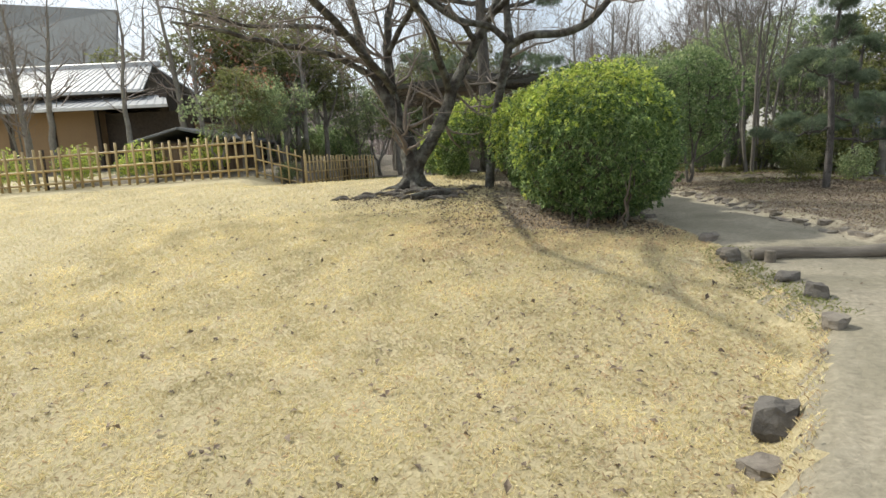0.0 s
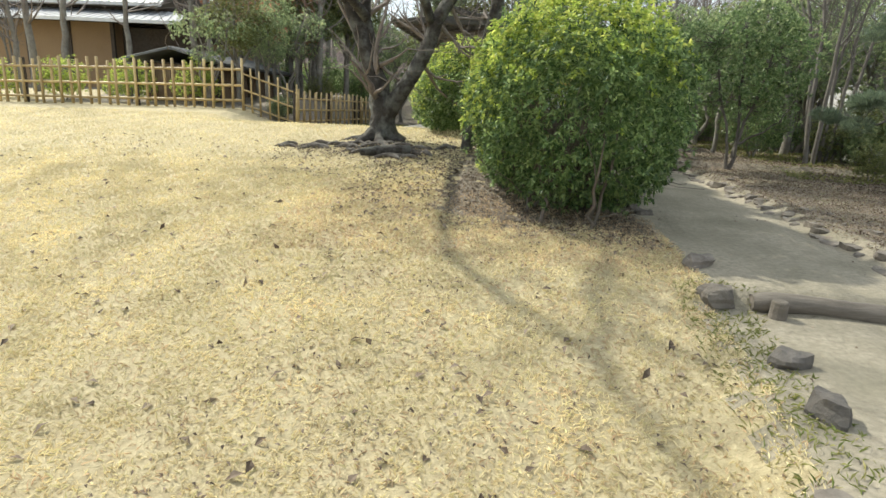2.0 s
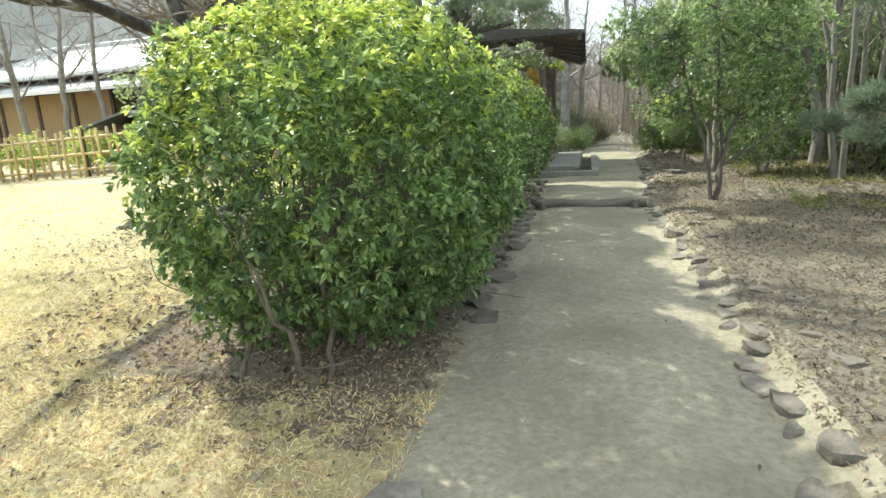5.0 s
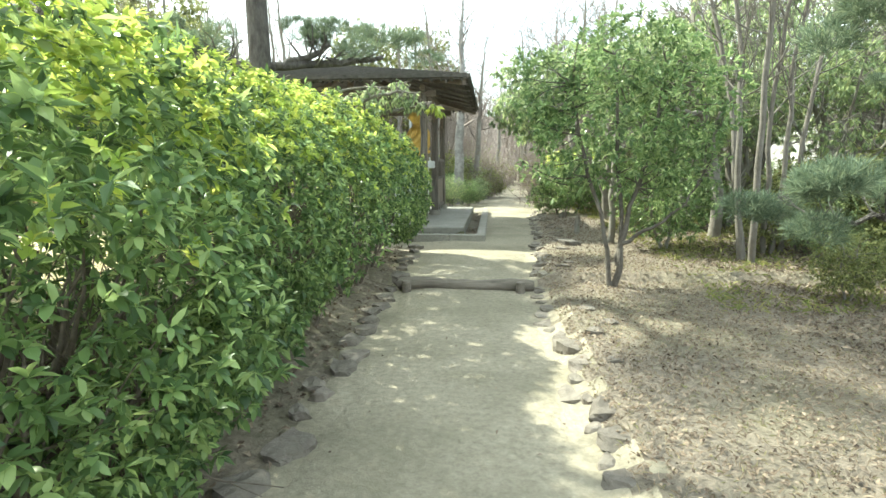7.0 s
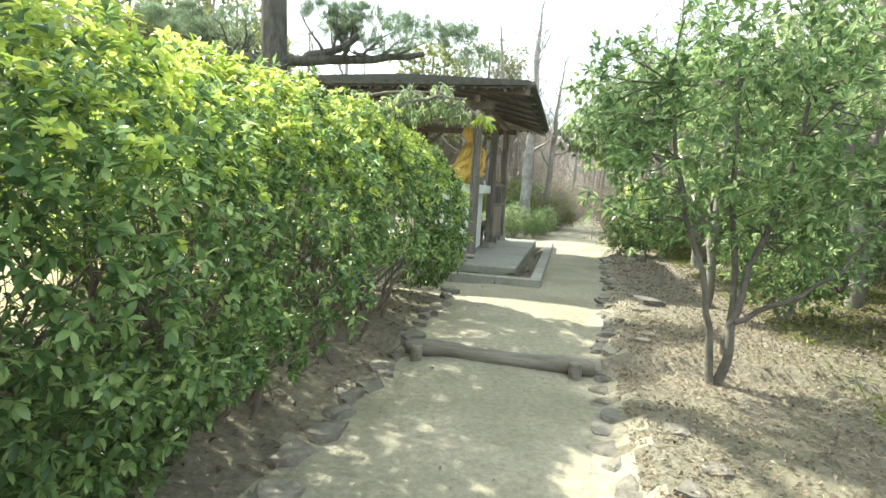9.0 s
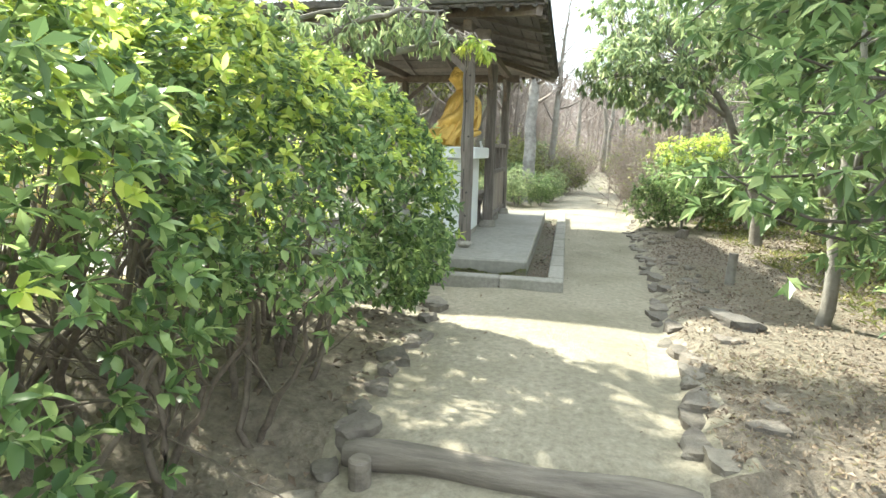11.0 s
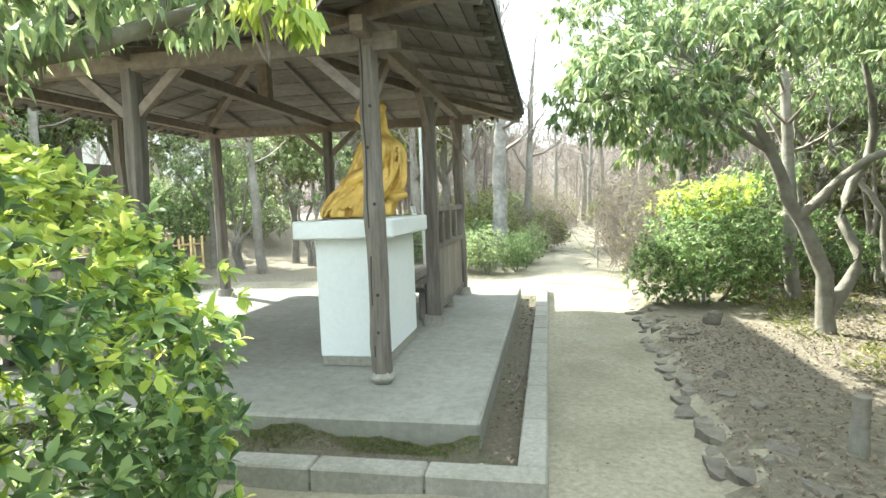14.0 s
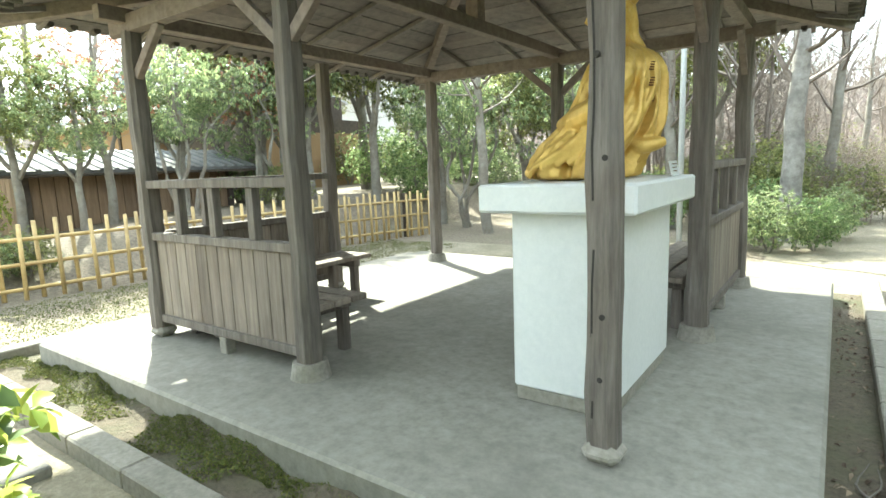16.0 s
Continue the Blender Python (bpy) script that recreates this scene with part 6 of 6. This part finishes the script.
y = 1.0
while y < 16.5:
    w = sr.uniform(0.12, 0.27)
    x = float(path_right(np.array(y)))
    stone(x + sr.uniform(0.02, 0.16), y, w * sr.uniform(0.8, 1.2), w * 1.15, sr.uniform(0.12, 0.16), sink=0.84, turn=sr.uniform(-25, 25))
    if sr.random() < 0.4:
        stone(x + sr.uniform(0.2, 0.5), y + 0.1, w * 0.8, w * 0.6, 0.12, sink=0.78)
    y += w * sr.uniform(0.75, 1.2)
y = 3.2
while y < 10.0:
    w = sr.uniform(0.16, 0.34)
    stone(float(path_left(np.array(y))) - sr.uniform(0.0, 0.15), y, w * 0.7, w, sr.uniform(0.1, 0.17), sink=0.68, turn=sr.uniform(-30, 30))
    y += w * sr.uniform(0.8, 1.3)
for x, y, sx, sy, sz, k in ((1.33, -2.27, 0.25, 0.22, 0.27, 6), (2.5, -0.72, 0.2, 0.14, 0.17, 7), (2.55, -0.2, 0.2, 0.16, 0.13, 8), (2.46, 0.62, 0.25, 0.18, 0.13, 1), (2.47, 1.2, 0.27, 0.2, 0.12, 2), (1.12, -2.6, 0.2, 0.2, 0.1, 4), (2.2, -1.4, 0.16, 0.16, 0.12, 3)):
    stone(x, y, sx, sy, sz, k, 0.3, "dark weathered stone between lawn and path" if k > 5 else "flat weathered stone between lawn and path")
stone(4.6, 9.6, 0.42, 0.26, 0.11, 6, 0.4, "flat dark stone on the bank")
stone(5.05, 14.0, 0.2, 0.16, 0.2, 1, 0.3, "small pale stone under the shrub")
for x, y, h in ((4.92, 11.0, 0.3),):
    st = tagged(empty("cut_stump", (x, y, float(ground_z(np.array(x), np.array(y))))), "short cut grey tree stump on the bank", "stump")
    V, F = tubes([([(0, 0, -0.1), (0, 0, h * 0.5), (0.01, 0, h)], [0.05, 0.042, 0.04])], 10)
    put("stump", fast_mesh("stump", V, F, GREYBARK, True), st)
    c = bmesh.new()
    bmesh.ops.create_circle(c, cap_ends=True, segments=10, radius=0.04)
    bmesh.ops.translate(c, verts=c.verts, vec=(0.01, 0, h))
    part("cut_top", c, LOG, st)

# ---- grass, litter, moss ----
gr = np.random.default_rng(17)


def turf(name, n, area, ok, ln, wd, mt, label, lean=0.6, dz=0.0):
    x, y = gr.uniform(area[0], area[1], n), gr.uniform(area[2], area[3], n)
    fade = np.minimum.reduce([x - area[0], area[1] - x, y - area[2], area[3] - y]) / 1.6 if n > 60000 else 1.0
    k = ok(x, y) & (gr.uniform(0, 1, n) < fade)
    x, y = x[k], y[k]
    p = np.stack([x, y, ground_z(x, y) - 0.004 + dz], -1)
    d = gr.normal(0, lean, (len(x), 3))
    d[:, 2] = np.abs(d[:, 2]) * 0.6 + 0.45
    tagged(put(name, leaves(name, p, d, ln, wd, mt, gr, arch=0.35, fine=False)), label, "grass", kind="stuff")


is_lawn = lambda x, y: (x < path_left(y) - 0.05) & ((y < 2.0 + 0.2 * lattice(x, y)) | (x < 0.25)) & (y < 9.5)
patchy = lambda x, y, k: np.sin(x * 6.1 + k) * np.sin(y * 5.3 + 2 * k) + np.sin(x * 13.7 - y * 9.1 + k) * 0.7 + np.sin(x * 23 + y * 19 - k) * 0.5 + gr.normal(0, 0.6, x.shape)
turf("dry_grass", 300000, (-6.5, 4.0, -6.0, 4.5), lambda x, y: is_lawn(x, y) & (patchy(x, y, 1) > -0.7), 0.038, 0.0038, BLADE, "short dry straw-coloured winter grass")
turf("withered_grass", 90000, (-6.5, 4.0, -6.0, 4.5), lambda x, y: is_lawn(x, y) & (patchy(x, y, 4) + 0.35 * x > 0.5), 0.04, 0.004, BROWNBLADE, "withered pinkish-brown winter grass")
turf("withered_grass", 12000, (-1.0, 2.45, 0.9, 3.2), lambda x, y: (x < path_left(y) - 0.03) & (y < 2.7 + gr.normal(0, 0.3, x.shape)), 0.036, 0.0035, BROWNBLADE, "withered brown grass thinning out under the hedge")
turf("dry_grass", 90000, (-14, 2.0, -1.5, 12), is_lawn, 0.045, 0.011, BLADE, "short dry straw-coloured winter grass on the mound")
BANKBLADE = leafy("bank_grass_blade", (0.24, 0.185, 0.13), (0.38, 0.31, 0.23), (0.27, 0.27, 0.13), 0.2, 0.8)
is_bank = lambda x, y: (x > path_right(y) + 0.12)
turf("bank_grass", 30000, (4.0, 8.5, 0.8, 9.0), is_bank, 0.04, 0.004, BANKBLADE, "sparse dry grass on the bank", 0.9)
GREENBLADE = leafy("green_grass", (0.14, 0.18, 0.05), (0.22, 0.24, 0.08), (0.36, 0.33, 0.14), 0.3, 0.7)
turf("green_grass", 26000, (5.6, 11.0, 6.5, 18.0), lambda x, y: is_bank(x, y) & (patchy(x * 0.4, y * 0.4, 2) > -0.3), 0.09, 0.008, GREENBLADE, "pale green grass under the trees", 0.7)
turf("green_grass", 1500, (2.2, 2.75, -1.2, 0.8), lambda x, y: x < path_left(y) + 0.2, 0.045, 0.005, GREENBLADE, "tufts of green grass by the stones", 0.6)
turf("moss", 9000, (-2.3, 3.2, 10.66, 10.93), lambda x, y: (np.sin(x * 5) + np.sin(x * 11 + 1) + (y - 10.8) * 9 > -0.3), 0.022, 0.012, MOSS, "green moss in the drip channel", 0.9, 0.03)
turf("moss", 42000, (-4.7, -2.5, 10.9, 17.8), lambda x, y: np.abs(x + 3.8 + 0.3 * np.sin(y)) + 0.25 * patchy(x, y, 3) < 0.95, 0.022, 0.011, MOSS, "moss and thin grass before the fence", 0.9)


def litter(n, area, ok, ln, label):
    x, y = gr.uniform(area[0], area[1], n), gr.uniform(area[2], area[3], n)
    k = ok(x, y)
    x, y = x[k], y[k]
    p = np.stack([x, y, ground_z(x, y) + gr.uniform(0.008, 0.03, len(x))], -1)
    d = gr.normal(0, 1, (len(x), 3)) * [1, 1, 0.28]
    tagged(put("fallen_leaves", leaves("fallen_leaves", p, d, ln, ln * 0.5, LITTER, gr, arch=0.3)), label, "leaves", kind="stuff")


litter(900, (-6, 2.4, -4.2, 6), is_lawn, 0.068, "curled brown fallen leaves scattered on the lawn")
litter(9000, (6.0, 10.0, 5.0, 18), is_bank, 0.06, "brown leaf litter under the trees")
litter(22000, (4.0, 7.5, 1.0, 14), is_bank, 0.036, "brown leaf litter on the bank")
litter(2600, (-0.6, 2.4, 1.6, 10.0), lambda x, y: x < path_left(y), 0.06, "brown leaf litter under the hedge")
litter(240, (2.5, 4.3, -2, 16), lambda x, y: x > path_left(y), 0.032, "stray brown leaves on the path")

litter(1900, (-0.8, 2.3, 1.5, 4.4), lambda x, y: (x < path_left(y) - 0.05) & (np.abs(y - 2.7 + 0.5 * x - 0.4) + 0.4 * lattice(x * 2, y * 2) < 0.9), 0.05, "dark red-brown fallen leaves heaped before the hedge")
litter(1800, (-0.5, 2.5, -3.2, 2.0), is_lawn, 0.028, "small brown leaf scraps in the turf")
# cut log lying by the cherry's roots
V, F = tubes([([(-0.32, -0.12, 0.05), (-0.1, 0, 0.07), (0.2, 0.06, 0.09), (0.36, 0.1, 0.1)], [0.05, 0.075, 0.08, 0.07])], 12)
lz = float(ground_z(np.array(-0.85), np.array(4.7)))
fl = tagged(empty("fallen_log", (-0.85, 4.7, lz)), "short mossy cut log lying by the cherry roots", "log")
put("log", fast_mesh("log", V, F, BARK, True), fl)
for e, rr in (((-0.32, -0.12, 0.05), 0.05), ((0.36, 0.1, 0.1), 0.07)):
    c = bmesh.new()
    bmesh.ops.create_circle(c, cap_ends=True, segments=12, radius=rr)
    bmesh.ops.transform(c, matrix=Matrix.Translation(e) @ pose(0, 0, 0, 0, 90, 18), verts=c.verts)
    part("cut_end", c, LOG, fl)
rr2 = np.random.default_rng(27)
for nm, lab, cx0, cy0, sp in (("root_mound", "tangle of old roots and crumbled earth by the cherry", -1.75, 5.35, (0.75, 0.35)), ("root_mound", "low dark roots breaking through the turf under the cherry", -0.7, 4.9, (0.55, 0.45))):
    z0 = float(ground_z(np.array(cx0), np.array(cy0)))
    root = tagged(empty(nm, (cx0, cy0, z0)), lab, "roots")
    for _ in range(22):
        ox, oy = rr2.normal(0, sp[0] * 0.5), rr2.normal(0, sp[1] * 0.5)
        a = rr2.uniform(-0.6, 0.6) + (math.pi if rr2.uniform() < 0.5 else 0)
        L = rr2.uniform(0.25, 0.6)
        gz = lambda x, y: float(ground_z(np.array(cx0 + x), np.array(cy0 + y))) - z0
        pt = [(ox + L * q * math.cos(a), oy + L * q * math.sin(a) + 0.05 * math.sin(q * 5)) for q in (0, 0.35, 0.7, 1)]
        V, F = tubes([smooth_line([(x, y, gz(x, y) + h, r) for (x, y), h, r in zip(pt, (-0.02, 0.03, 0.02, -0.03), (0.022, 0.03, 0.024, 0.01))], 10)], 8)
        V = V + rr2.normal(0, 0.006, V.shape)
        put("root", fast_mesh("root", V, F, DARKBARK, True), root)
litter(2600, (-2.9, 0.6, 4.3, 6.1), lambda x, y: (np.hypot((x + 1.5) / 1.2, (y - 5.2) / 0.55) + 0.3 * lattice(x * 3, y * 3) < 0.9), 0.04, "crumbled brown litter among the roots")
litter(1500, (-2.8, 0.6, 2.4, 6.3), lambda x, y: (np.hypot((x + 1.0) / 1.7, (y - 4.6) / 1.7) + 0.25 * lattice(x * 2, y * 2) < 0.9), 0.05, "brown leaf and root litter round the cherry's foot")

# mossy earth banked against the platform's front edge
bx, by = np.linspace(-2.0, 3.0, 90), np.linspace(10.86, 10.968, 7)
rise = lambda x, y: 0.186 + (y - 10.86) / 0.108 * (0.06 + 0.035 * np.sin(x * 4.3) + 0.02 * np.sin(x * 11.0)) + 0.006 * np.sin(x * 37 + y * 90)
tagged(put("earth_bank", sheet("earth_bank", bx, by, rise, DIRT)), "dark damp earth banked against the platform edge", "earth", kind="structure")
mx, my = gr.uniform(-2.0, 3.0, 26000), gr.uniform(10.86, 10.967, 26000)
mk = np.sin(mx * 3.1) + np.sin(mx * 7.7 + 1) + (my - 10.9) * 14 + gr.normal(0, 0.5, mx.shape) > -0.2
mp = np.stack([mx, my, rise(mx, my) - 0.002], -1)[mk]
tagged(put("moss", leaves("moss", mp, gr.normal(0, 0.9, mp.shape) * [1, 1, 0.5] + [0, -0.3, 0.6], 0.016, 0.008, MOSS, gr, fine=False)), "green moss on the banked earth under the platform edge", "moss", kind="stuff")
# dead leaves gathered in the side channel
dx2, dy2 = gr.uniform(3.02, 3.22, 420), gr.uniform(10.7, 15.9, 420)
dp = np.stack([dx2, dy2, 0.191 + gr.uniform(0, 0.02, 420)], -1)[np.sin(dy2 * 2.3) + gr.normal(0, 0.7, 420) > -0.2]
tagged(put("fallen_leaves", leaves("fallen_leaves", dp, gr.normal(0, 1, dp.shape) * [1, 1, 0.3], 0.045, 0.022, LITTER, gr, arch=0.3)), "dead brown leaves gathered in the drip channel", "leaves", kind="stuff")
# a fallen twig in the side channel
tw = tagged(empty("fallen_twig", (3.13, 11.9, 0.195)), "pale fallen twig lying in the drip channel", "twig")
V, F = tubes([smooth_line([(0, 0, 0.0, 0.008), (0.03, 0.15, 0.02, 0.007), (-0.02, 0.3, 0.01, 0.005), (0.03, 0.48, 0.03, 0.003)], 10), smooth_line([(0.02, 0.2, 0.015, 0.005), (0.06, 0.26, 0.05, 0.004), (0.05, 0.36, 0.07, 0.002)], 6)], 6)
put("twig", fast_mesh("twig", V, F, PALEBARK, True), tw)
